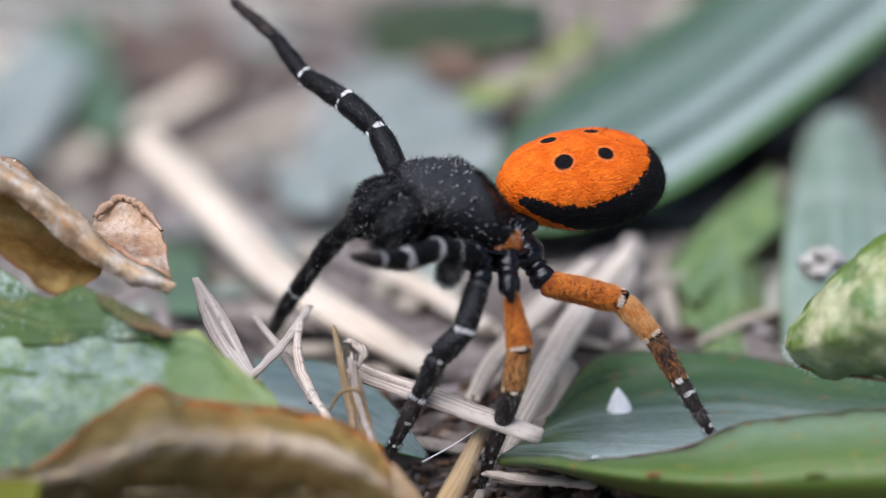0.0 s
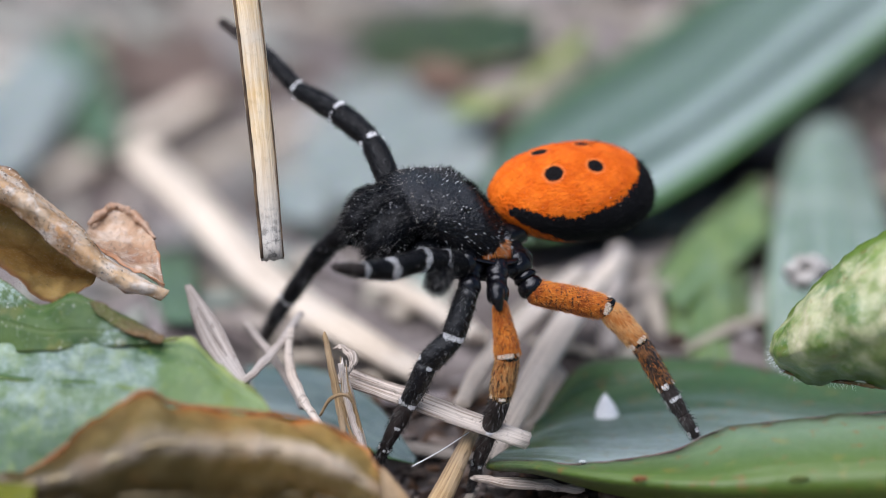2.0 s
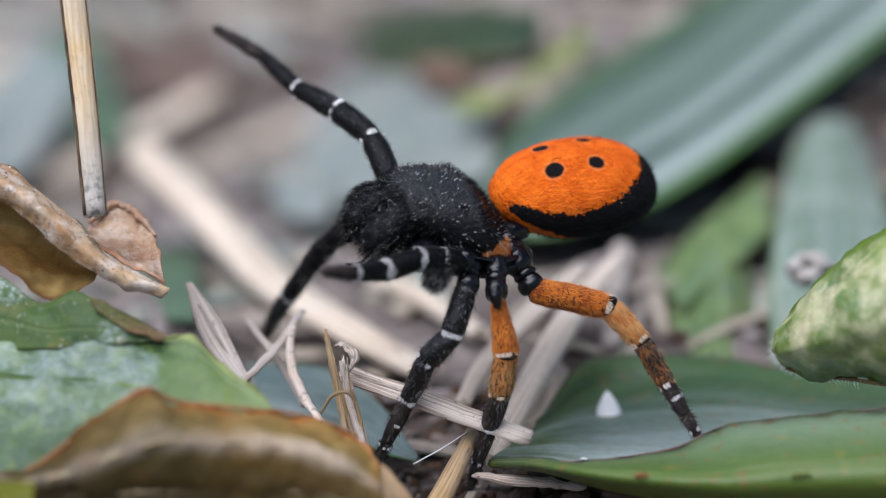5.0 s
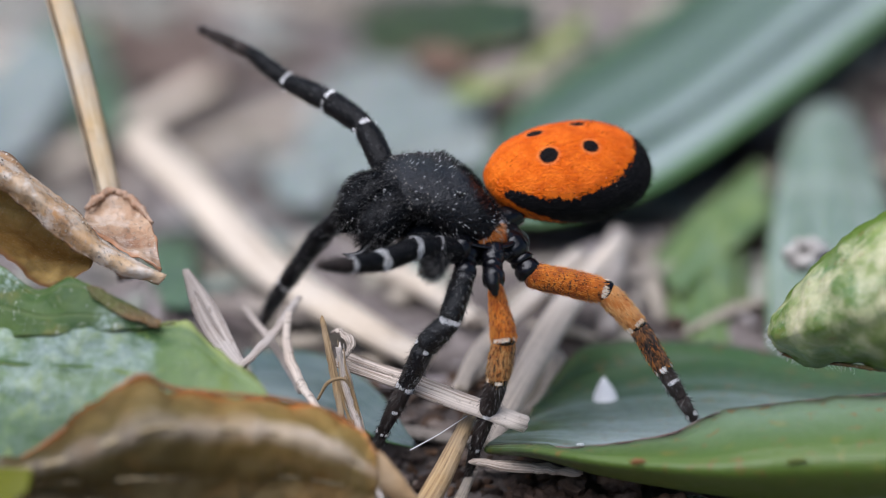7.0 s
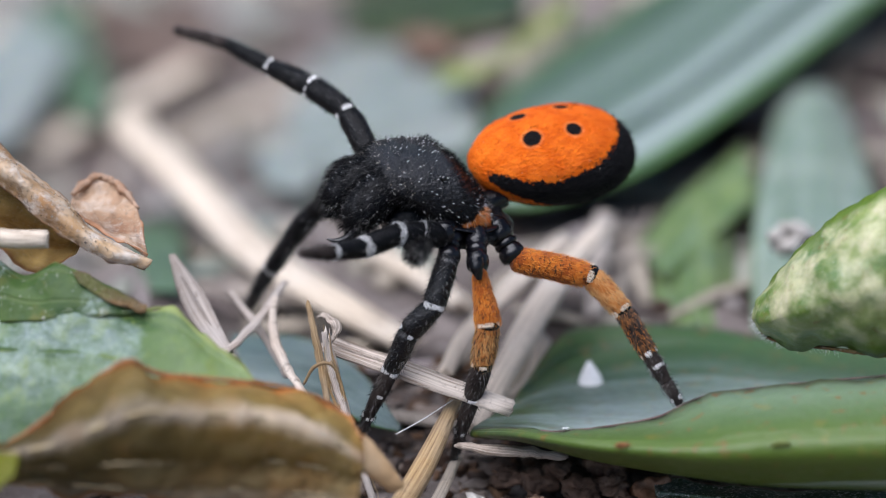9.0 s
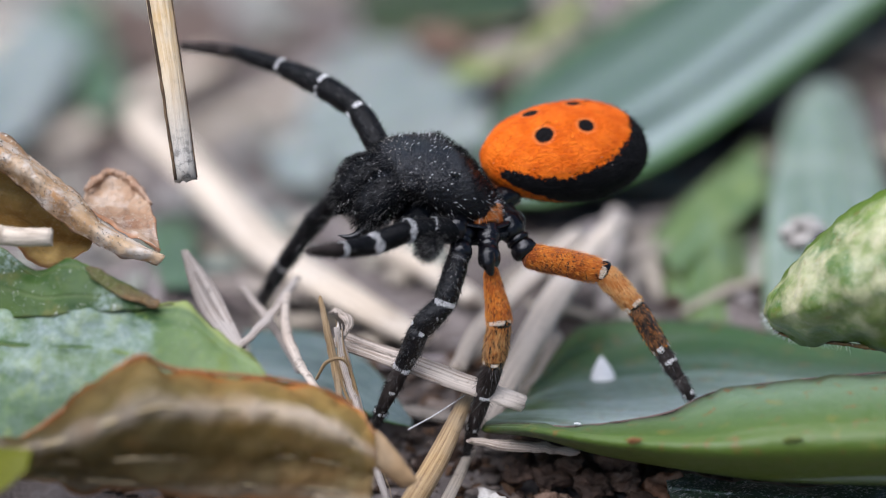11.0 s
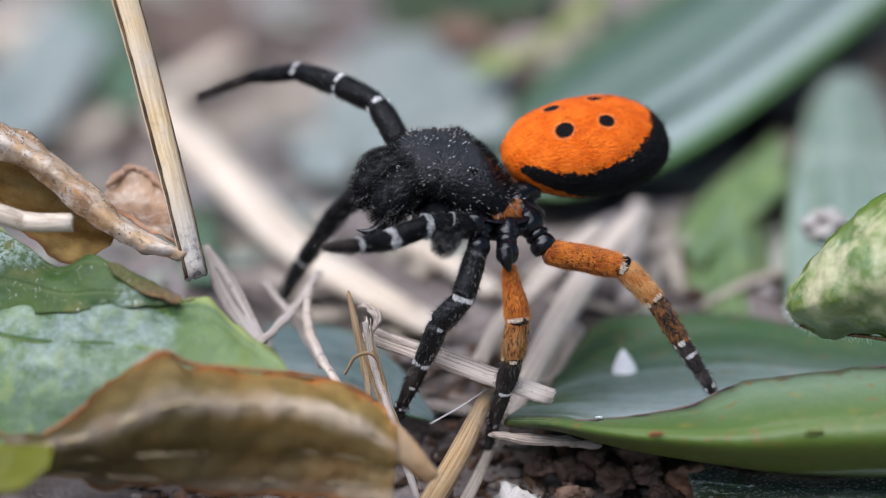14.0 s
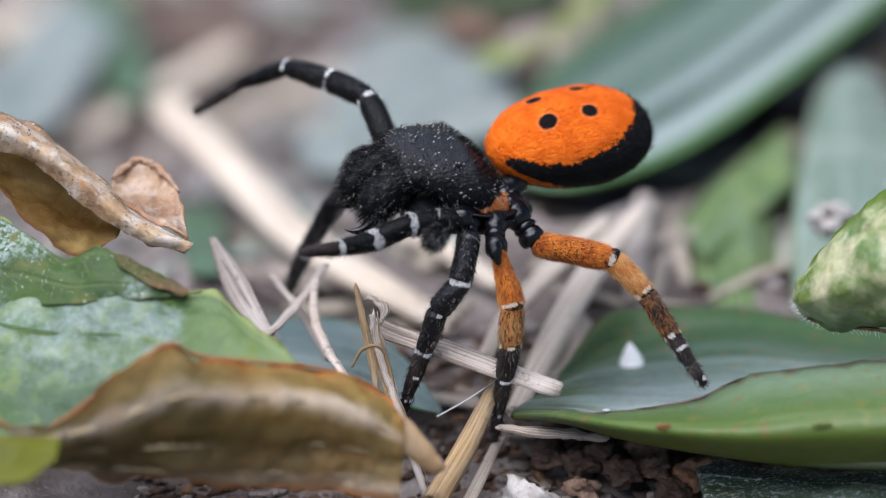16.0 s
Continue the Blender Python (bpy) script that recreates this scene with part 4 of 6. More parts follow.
# an added sheet, standing in for the darker brown soil here
leaf("brown_leaf", [
    [(-11.47, 32.17, -0.20), (-8.98, 31.93, -0.20), (-6.78, 31.22, -0.20)],
    [(-10.84, 28.22, 0.05), (-8.79, 27.99, 0.05), (-6.63, 27.31, 0.05)],
    [(-10.40, 25.75, -0.20), (-8.55, 25.09, -0.20), (-6.71, 24.21, -0.20)],
], "dry_umber", "dark brown sheet added over the soil to darken it", "dry leaf", rows=24, cols=14, rough=0.3, grain=2.0, ribs=(0.5,), rib=0.12)
leaf("shaded_leaf", [
    [(-8.74, 12.78, 0.22), (-8.38, 11.05, 0.15), (-7.83, 8.79, 0.17)],
    [(-7.08, 13.39, 0.31), (-6.90, 11.13, 0.30), (-6.86, 8.35, 0.41)],
], "leaf_shade", "deep green leaf in the shade of straw", rows=20, cols=8, ribs=(0.5,), rib=0.12)
leaf("blue_scrap", [
    [(-4.75, 15.76, 0.49), (-3.84, 15.15, 0.40), (-2.94, 15.19, 0.48)],
    [(-4.74, 18.55, 0.41), (-3.92, 18.55, 0.41), (-2.90, 17.97, 0.39)],
], "leaf_blue", "blue-green leaf scrap on the soil", rows=16, cols=8, ribs=(0.5,), rib=0.14)
leaf("green_leaf", [
    [(7.03, 12.98, -0.48), (8.56, 15.51, 0.02), (10.91, 18.59, 0.49)],
    [(7.95, 10.36, -0.08), (9.48, 12.70, 0.07), (11.05, 15.06, 0.25)],
], "leaf_green", "yellowish green leaf under the long leaf", rows=16, cols=8, ribs=(0.5,), rib=0.14)


# ---- curled dry leaf ----
def build_curled_leaf():
    bm = blade([
        [(-13.02, 1.95, 9.24), (-11.90, 1.75, 8.86), (-10.76, 1.19, 8.24), (-9.61, 0.28, 7.58), (-8.46, -0.67, 6.88), (-7.20, -1.07, 6.54)],
        [(-12.84, 0.13, 9.66), (-11.73, -0.09, 9.24), (-10.63, -0.46, 8.55), (-9.52, -0.90, 7.71), (-8.42, -1.29, 6.97), (-7.17, -1.30, 6.55)],
        [(-12.88, 0.10, 8.78), (-11.93, 0.06, 8.58), (-10.89, -0.32, 7.98), (-9.78, -0.84, 7.20), (-8.51, -1.27, 6.64), (-7.36, -1.36, 6.34)],
    ], rows=90, cols=28, thick=0.11, rough=0.13, grain=0.8, jag=0.10)
    grit = skin(bm, 1000, lambda p: noise.noise(p * 0.8) > -0.15, 71)
    ob = thing("curled_leaf", bm, M["dry_curl"], "crisp tan leaf, dried and curled, with grit on it", "dry leaf")
    bowl = blade([
        [(-12.93, 0.72, 8.84), (-11.97, 0.66, 8.73), (-10.94, 0.34, 8.14), (-9.82, -0.18, 7.37), (-9.26, -0.47, 7.02)],
        [(-13.05, 1.39, 7.55), (-12.08, 1.24, 7.27), (-11.03, 0.92, 6.89), (-9.98, 0.45, 6.41), (-9.26, -0.14, 6.60)],
        [(-12.97, 0.57, 7.70), (-12.08, -0.70, 7.46), (-11.24, -1.54, 6.93), (-10.29, -1.88, 6.52), (-9.38, -1.23, 6.67)],
    ], rows=50, cols=28, thick=0.10, rough=0.20, grain=0.9, jag=0.14)
    part_world("hollow", bowl, M["dry_dark"], ob, "dark brown hollow underside")
    lobe = blade([
        [(-9.59, 1.02, 7.07), (-8.91, 0.24, 6.88), (-8.17, -0.31, 6.69), (-7.32, -0.88, 6.47)],
        [(-9.64, 2.75, 6.49), (-8.89, 2.32, 6.53), (-8.03, 1.38, 6.47), (-7.34, -0.46, 6.41)],
        [(-9.50, 3.16, 6.84), (-8.67, 3.00, 6.96), (-7.78, 1.96, 6.71), (-7.37, -0.23, 6.41)],
    ], rows=50, cols=28, thick=0.10, rough=0.20, grain=0.8, jag=0.16)
    lobe_grit = skin(lobe, 160, None, 77)
    part_world("lobe", lobe, M["dry_lobe"], ob, "upturned lobe with a rusty margin")
    ridge = tube([(-9.0, 0.05, 6.98), (-8.55, -0.42, 6.86), (-8.0, -0.75, 6.72), (-7.4, -1.0, 6.52)], [0.03, 0.05, 0.045, 0.03], sides=8, rings=30, wobble=0.4)
    part_world("midrib", ridge, M["straw_pale"], ob, "pale ridge along the upturned lobe")
    roll = tube([(-9.62, 2.55, 6.66), (-9.1, 3.0, 6.95), (-8.67, 2.95, 7.0), (-8.15, 2.5, 6.86), (-7.7, 1.7, 6.68)], [0.07, 0.13, 0.10, 0.12, 0.04], sides=12, rings=40, wobble=0.7)
    part_world("rolled_edge", roll, M["dry_roll"], ob, "rolled brown edge of the lobe")
    rnd = random.Random(8)
    sand = bmesh.new()
    for p, d in grit + lobe_grit:
        r = rnd.uniform(0.008, 0.024) * (1.6 if rnd.random() < 0.06 else 1.0)
        k = bmesh.ops.create_icosphere(sand, subdivisions=1, radius=r)
        for v in k["verts"]:
            v.co = v.co * rnd.uniform(0.7, 1.3) + p + d * r * 0.4
    part_world("grit", sand, M["sand"], ob, "grains of sand stuck on", "stuff")
    return ob


build_curled_leaf()
thing("withered_patch", blade([
    [(-9.29, -2.93, 7.19), (-8.22, -3.41, 6.93), (-7.13, -4.02, 6.64)],
    [(-9.00, -3.36, 6.92), (-8.20, -3.96, 6.75), (-7.18, -4.22, 6.58)],
], rows=40, cols=14, thick=0.08, rough=0.12, grain=0.6, jag=0.16), M["dry_olive"], "brown withered strip on the mildewed leaf", "dry leaf")


def build_litter():
    """Countless crumbs and dry flakes strewn over the soil."""
    rnd = random.Random(17)
    bm = bmesh.new()
    for k in range(620):
        x, y = rnd.uniform(-24, 24), rnd.uniform(2.5, 42)
        z = ground_height(x, y) + 0.15
        a, size = rnd.uniform(0, math.pi), rnd.uniform(0.4, 2.4) * (1 + y / 40)
        d = Vector((math.cos(a), math.sin(a), rnd.uniform(-0.1, 0.1)))
        c = Vector((x, y, z))
        w = rnd.uniform(0.12, 0.4) * (1 + y / 30)
        one = tube([c - d * size, c + rough_vec(c, 1, 0.3), c + d * size], [w * 0.5, w, w * 0.4], sides=6, rings=7, flat=0.4)
        me = bpy.data.meshes.new("t")
        one.to_mesh(me)
        one.free()
        bm.from_mesh(me)
        bpy.data.meshes.remove(me)
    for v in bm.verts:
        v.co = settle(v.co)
    ob = new("dry_litter", mesh_from("dry_litter", bm, M["litter"]))
    tagged(ob, "scattered dry grass flakes and fibres on the soil", "litter", "", "stuff")


def build_crumbs():
    """Loose crumbs of soil in front, too many to count."""
    rnd = random.Random(23)
    bm = bmesh.new()
    for k in range(1700):
        x, y = rnd.uniform(-9, 12), rnd.uniform(-7, 6)
        r = rnd.uniform(0.05, 0.29) * rnd.uniform(0.4, 1.1)
        one = lump((x, y, ground_height(x, y) + r * 0.4), (r * rnd.uniform(0.8, 1.7), r, r * 0.7), k * 0.37, 2, 1.2)
        me = bpy.data.meshes.new("t")
        one.to_mesh(me)
        one.free()
        bm.from_mesh(me)
        bpy.data.meshes.remove(me)
    ob = new("soil_crumbs", mesh_from("soil_crumbs", bm, M["crumbs"]))
    tagged(ob, "loose brown crumbs and grit on the soil", "soil crumbs", "", "stuff")


build_litter()
build_crumbs()


# ---- straw and stems ----
def stalk(name, points, radii, material, label, category="straw", **shape):
    ob = thing(name, tube(points, radii, **shape), M[material], label, category)
    if category == "straw":
        rnd = random.Random(len(bpy.data.objects))
        line = spline(points, 31)
        fat = max(radii)
        for k in range(3):
            a = rnd.randint(0, 12)
            piece = line[a:a + rnd.randint(10, 18)]
            lift = Vector((rnd.uniform(-0.6, 0.6), -0.55, rnd.uniform(0.1, 0.7))) * fat * shape.get("flat", 1.0)
            piece = [q + lift * (1 + 0.25 * (i / len(piece)) ** 3) for i, q in enumerate(piece)]
            part_world("fibre", tube(piece, [fat * 0.08, fat * 0.16, fat * 0.05], sides=6, rings=18, wobble=0.3), M[material], ob, "strip peeling off")
    return ob


stalk("straw", [(-8.95, 16.16, 2.30), (-6.79, 13.47, 1.50), (-4.62, 10.67, 0.50), (-2.48, 8.29, 0.29), (0.10, 6.32, -0.23)], [0.72, 0.76, 0.74, 0.66, 0.5], "straw_pale", "thick bleached straw lying across the soil", flat=0.5, rag=0.4)
stalk("straw", [(-1.66, 12.58, -0.17), (-0.07, 10.92, -0.08), (1.66, 8.63, -0.13)], [0.4, 0.45, 0.4], "straw_pale", "bleached straw behind the spider", flat=0.5, rag=0.3)
stalk("straw", [(-12.79, 19.09, -0.69), (-9.97, 21.62, -0.19), (-6.88, 24.26, 0.51)], [0.55, 0.55, 0.5], "straw_pale", "bleached straw behind the thick one", flat=0.6, rag=0.3)
stalk("straw", [(-16.17, 26.28, 0.04), (-13.57, 27.47, 0.15), (-10.82, 29.74, 0.16)], [0.5, 0.5, 0.5], "straw_pale", "pale straw far behind in the litter", flat=0.6)
stalk("straw", [(1.88, -0.51, 0.78), (3.12, 3.18, 1.32), (4.54, 7.71, 1.34), (5.93, 10.65, 1.54)], [0.3, 0.44, 0.44, 0.28], "straw_bleached", "bleached weathered straw slanting under the spider", flat=0.6, rag=0.2)
stalk("straw", [(1.09, 2.43, 0.98), (1.78, 4.72, 1.04), (3.35, 7.67, 1.26), (4.78, 10.05, 1.46)], [0.25, 0.32, 0.36, 0.3], "straw_bleached", "thin grey straw under the spider", flat=0.6, rag=0.2)
stalk("straw", [(5.61, 8.03, -0.20), (5.77, 10.52, 0.23), (6.12, 13.03, 0.69)], [0.3, 0.35, 0.3], "straw_grey", "upright grey straw stub", flat=0.6, rag=0.2)
stalk("straw", [(2.74, 2.13, 0.21), (3.60, 3.19, 0.08), (4.01, 5.10, 0.25), (3.50, 6.59, 0.30)], [0.24, 0.34, 0.34, 0.24], "straw_bleached", "curled pale grass strand", flat=0.7)
stalk("straw", [(-0.42, -5.58, 0.83), (0.49, -3.55, 1.45), (1.32, -1.17, 2.09)], [0.36, 0.33, 0.20], "straw_brown", "amber brown straw standing on end", flat=0.8, rag=0.2)
stalk("straw", [(0.49, -4.76, 0.24), (0.98, -2.86, 0.20), (1.42, -1.13, 0.25)], [0.20, 0.18, 0.14], "straw_pale", "thin whitish straw under a spider's foot", flat=0.7, rag=0.3)
NUDGED = []
NUDGED.append(stalk("straw", [(-2.23, -0.66, 3.68), (-0.06, -1.35, 3.24), (3.09, -2.22, 2.46)], [0.31, 0.34, 0.31], "straw_worn", "flat split straw fragment with torn end", flat=0.42, wobble=0.12, up=(0, -0.4, 0.9), rag=0.15))
def fibre_bundle(name, points, count, spread, r, material, label, seed):
    """A split grass stem: loose fibres side by side, each a part."""
    rnd = random.Random(seed)
    ob = thing(name, tube(points, [r * 1.6, r * 2.2, r * 2.4, r * 2.0], sides=9, rings=24, rag=0.4, wobble=0.4), M[material], label, "straw")
    for k in range(count):
        o = Vector((rnd.uniform(-1, 1), rnd.uniform(-0.5, 0.5), rnd.uniform(-0.3, 0.3))) * spread
        a, b = sorted((rnd.uniform(0, 0.5), rnd.uniform(0.5, 1.0)))
        line = spline(points, 21)[int(a * 20):int(b * 20) + 1]
        line = [p + o * (1 + 0.5 * abs(i / len(line) - 0.5)) + rough_vec(p + o * 3, 0.8, spread * 0.5) for i, p in enumerate(line)]
        if len(line) > 3:
            part_world("fibre", tube(line, [r * 0.3, r * rnd.uniform(0.5, 0.9), r * 0.2], sides=6, rings=16, wobble=0.3), M[rnd.choice(["straw_pale", "straw_brown", "straw_brown", "straw_grey"])], ob)
    return ob


NUDGED.append(fibre_bundle("split_stem", [(-2.21, -1.33, 4.56), (-1.94, -2.01, 3.49), (-1.49, -3.03, 2.43), (-0.61, -5.15, 0.57)], 24, 0.17, 0.05, "straw_grey", "split brown grass stem with loose fibres", 3))
NUDGED.append(stalk("straw", [(-2.65, -0.58, 4.91), (-2.46, -1.14, 4.28), (-2.21, -1.84, 3.39), (-2.05, -2.64, 2.75)], [0.07, 0.11, 0.12, 0.08], "straw_brown", "thin upright brown stem", rag=0.2, wobble=0.25))
NUDGED.append(stalk("straw", [(-2.73, -2.53, 3.38), (-2.44, -2.48, 3.90), (-2.04, -2.51, 4.04), (-1.77, -2.54, 3.78)], [0.04, 0.05, 0.05, 0.02], "straw_brown", "rusty curled fibre wrapped round a stem", wobble=0.25))
NUDGED.append(stalk("straw", [(-2.43, -0.60, 4.44), (-2.17, -0.74, 4.60), (-1.85, -1.07, 4.42), (-1.94, -1.25, 4.07)], [0.05, 0.13, 0.15, 0.06], "straw_worn", "crumpled grey husk scrap on the straw", flat=0.4, rag=0.4, wobble=0.5))
stalk("straw", [(-6.80, 2.25, 4.90), (-6.23, 1.45, 4.05), (-5.70, 0.68, 3.45), (-5.05, -0.39, 3.13)], [0.10, 0.36, 0.32, 0.12], "straw_grey", "flat grey-brown grass scrap with a point", flat=0.25, up=(0, -0.7, 0.7), rag=0.1)
stalk("straw", [(-3.59, 3.22, 3.53), (-3.99, 2.04, 3.45), (-4.52, 0.82, 3.29), (-5.27, -0.85, 3.35)], [0.10, 0.15, 0.15, 0.12], "straw_grey", "thin forked grass stem", flat=0.6, wobble=0.35)
stalk("straw", [(-5.17, 3.08, 3.26), (-4.48, 1.81, 3.02), (-3.89, 0.99, 2.54), (-3.47, 0.18, 2.07)], [0.10, 0.13, 0.14, 0.10], "straw_grey", "thin grey grass stem", flat=0.6, wobble=0.35)
stalk("straw", [(-3.86, 2.12, 3.60), (-3.88, 0.96, 3.12), (-3.52, -0.51, 2.92), (-2.93, -2.23, 2.88)], [0.10, 0.14, 0.15, 0.12], "straw_worn", "thin bent straw in the litter", flat=0.6, wobble=0.35)
stalk("straw", [(1.37, -2.47, 1.36), (2.81, -2.53, 1.25), (4.41, -2.58, 1.15)], [0.12, 0.2, 0.14], "straw_worn", "short weathered whitish twig under the plantain leaf", flat=0.7, rag=0.3, wobble=0.6)
stalk("silk_thread", [(-0.35, -2.14, 1.56), (0.42, -1.85, 1.89), (1.25, -1.50, 2.32)], [0.016, 0.016, 0.012], "silk", "single pale silk thread", "silk", sides=6)


def build_grain():
    rings = []
    base, tip = Vector((5.36, 2.65, 0.33)), Vector((5.29, 3.04, 1.06))
    for k, r in ((0, 0.2), (0.06, 0.31), (0.2, 0.37), (0.4, 0.34), (0.65, 0.23), (0.85, 0.13), (1, 0.04)):
        c = base.lerp(tip, k)
        rings.append([c + Vector((math.cos(a) * r, math.sin(a) * r, 0)) * (1 + 0.06 * noise.noise(Vector((math.cos(a), math.sin(a), k * 3)))) for a in [i * math.pi / 10 for i in range(20)]])
    return thing("seed_grain", loft(rings), M["grain"], "small white cone-shaped grain on the plantain leaf", "grain")


build_grain()

build_down()
for x, y, z, r, m, words in ((*(5.81, -6.12, 3.55), 0.13, "dry_rust", "rusty scar"), (*(10.05, -6.99, 4.15), 0.16, "leaf_yellow", "yellow spot"), (*(4.37, -4.04, 2.87), 0.06, "grain", "white fleck on the rim")):
    scar = lump((x, y, z), (r * 1.5, r * 0.35, r * 0.7), r * 50, 3, 0.6)
    for f in scar.faces:
        f.smooth = True
    part_world("scar", scar, M[m], bpy.data.objects["plantain_leaf"], words)

# ---- stones and clods ----
for k, (x, y, z, r, m, words) in enumerate([
    (*(2.25, -3.12, -0.72), 0.75, "stone_grey", "pale grey pebble half sunk in soil"),
    (*(6.91, -2.59, -0.14), 0.5, "stone_red", "reddish stone chip under the plantain leaf"),
    (*(5.74, -1.68, 0.29), 0.45, "stone_brown", "rounded brown pebble in shade"),
    (*(4.90, -2.72, 0.03), 0.45, "stone_dark", "dark crumb of earth"),
    (*(3.64, -2.06, 0.00), 0.4, "stone_dark", "dark crumb of earth"),
    (*(5.87, -2.47, 0.07), 0.35, "stone_brown", "small brown stone in the soil"),
    (*(4.21, -1.77, 0.12), 0.35, "stone_brown", "small brown stone in the soil"),
    (*(2.84, -1.81, 0.04), 0.35, "stone_dark", "dark crumb of earth"),
    (*(3.77, -3.25, -0.12), 0.4, "stone_brown", "small brown stone in the soil"),
    (*(6.31, -3.46, -0.09), 0.4, "stone_dark", "dark crumb of earth"),
    (*(0.53, 24.56, 1.06), 0.7, "stone_brown", "whitish pebble on the soil behind"),
    (*(-12.28, 23.64, -0.66), 1.0, "stone_grey", "whitish pebble on the soil behind"),
    (*(11.54, 8.32, 2.47), 0.5, "stone_grey", "whitish crumb caught between blades"),
    (*(7.61, 7.74, 0.31), 0.22, "stone_dark", "tiny dark seed on the litter"),
]):
    thing("pebble", lump((x, y, z), (r * 1.15, r, r * 0.8), k + 1, 4, 0.8), M[m], words, "stone", "pebbles in the soil")


# ---- spider ----
HEADING = 205
spider = new("spider")
spider.matrix_world = pose(0.33 * MM, 0.83 * MM, 0, 0, 0, HEADING)
tagged(spider, "black spider with a bright orange four-dotted abdomen and white-banded legs", "spider")


def ring_of(x, half, top, low, power=2.3, sides=40, ledge=0.5):
    """A rounded cross-section at x, half wide, between the heights low and top; ledge: where it is widest."""
    out, mid = [], low + (top - low) * ledge
    for i in range(sides):
        a = 2 * math.pi * i / sides
        c, s = math.cos(a), math.sin(a)
        h = (top - mid) if s > 0 else (mid - low)
        out.append(Vector((x, half * math.copysign(abs(c) ** (2 / power), c), mid + h * math.copysign(abs(s) ** (2 / power), s))))
    return out


def build_cephalothorax():
    # x, half width, top, bottom and the height share of the widest line
    prof = [(-2.2, 0.3, 6.98, 6.75, 0.4), (-2.05, 0.65, 7.08, 6.7, 0.35), (-1.75, 1.1, 7.35, 6.7, 0.3), (-1.3, 1.52, 8.02, 6.75, 0.3), (-0.85, 1.72, 8.66, 6.8, 0.34), (-0.4, 1.72, 9.04, 6.85, 0.4),
            (0.2, 1.62, 9.18, 7.0, 0.45), (0.65, 1.52, 9.24, 7.4, 0.45), (1.05, 1.42, 9.18, 7.85, 0.42), (1.35, 1.28, 9.03, 8.05, 0.45), (1.56, 1.02, 8.78, 8.15, 0.5), (1.66, 0.5, 8.5, 8.25, 0.5)]
    a = spline([Vector(q[:3]) for q in prof], 60)
    b = spline([Vector((q[0], q[3], q[4])) for q in prof], 60)
    bm = loft([ring_of(p.x, p.y, p.z, q.y, 2.15, 56, q.z) for p, q in zip(a, b)])
    for v in bm.verts:
        # the head is set off from the thorax by a shallow groove, and both are finely warty
        groove = math.exp(-((v.co.x + 0.55 + 0.35 * abs(v.co.y)) / 0.16) ** 2) if v.co.z > 7.3 else 0.0
        v.co += rough_vec(v.co, 0.5, 0.035) + rough_vec(v.co, 0.16, 0.014) - Vector((0, v.co.y * 0.025, 0.07)) * groove
    bm.normal_update()
    coat = skin(bm, 900, lambda p: p.z > 7.1 and p.x < 1.0, 5, (-0.3, 0, 0.1))
    flat_coat = skin(bm, 700, lambda p: p.z > 7.2 and p.x > 0.3, 8, (0.9, 0, -1.4))
    back_coat = skin(bm, 2200, lambda p: p.x < -0.4 and p.z > 7.4, 13, (-0.6, 0, 0.3))
    brow = skin(bm, 1100, lambda p: p.x > 0.9 and p.z < 8.95, 6, (1.9, 0, -0.5))
    white = skin(bm, 210, lambda p: p.z > 7.15 and (p.x < 0.9 or noise.noise(p * 1.4) > 0.0), 9, (-1.2, 0, -0.5))
    eyes_down = skin(bm, 150, lambda p: p.x > 0.85 and p.z > 8.45, 10, (0.8, 0, -0.4))
    scales = skin(bm, 45, lambda p: -1.6 < p.x < -0.5 and 7.15 < p.z < 8.0 and abs(p.y) > 0.8, 12, (-0.6, 0, -1.1))
    fringe = skin(bm, 1800, lambda p: (-1.32 < p.x < -0.28 - 0.9 * max(0.0, p.z - 7.05) and 6.9 < p.z < 7.55 + 0.3 * noise.noise(p * 3) or -0.05 < p.x < 0.2 and 7.18 < p.z < 7.42) and abs(p.y) > 0.9, 11, (-0.3, 0, -1.2))
    body = part("cephalothorax", bm, M["carapace"], spider, "velvety black domed head and thorax")
    part("hair_coat", hairs(coat, 0.15, 0.0042, 0.0, 2), [M["hair_glint"], M["hair"]], body, "short black bristles", "stuff")
    part("lying_hair", hairs(flat_coat, 0.12, 0.0034, 0.0, 15, 0.3, 5), [M["hair_glint"], M["hair"]], body, "fine glossy hairs lying flat", "stuff")
    part("back_hair", hairs(back_coat, 0.16, 0.0045, 0.0, 16), M["hair"], body, "dark hairs on the back of the thorax", "stuff")
    part("brow_hair", hairs(brow, 0.26, 0.0046, 0.12, 3, 0.25, 6), [M["hair_glint"], M["hair"]], body, "long black bristles combed over the face", "stuff")
    part("pale_hair", hairs(white, 0.085, 0.0075, 0.0, 4), M["band"], body, "sparse white scale hairs", "stuff")
    part("eye_down", hairs(eyes_down, 0.06, 0.005, 0.0, 5, 0.8), M["band_cream"], body, "pale specks round the front eyes", "stuff")
    part("scale_hair", hairs(scales, 0.13, 0.010, 0.0, 7, 0.2), M["hair_silver"], body, "silvery hairs on the thorax slope", "stuff")
    part("orange_fringe", hairs(fringe, 0.17, 0.009, 0.1, 6, 0.25), [M["band_cream"], M["patch_orange"]], body, "orange hair patch along the thorax edge", "stuff")
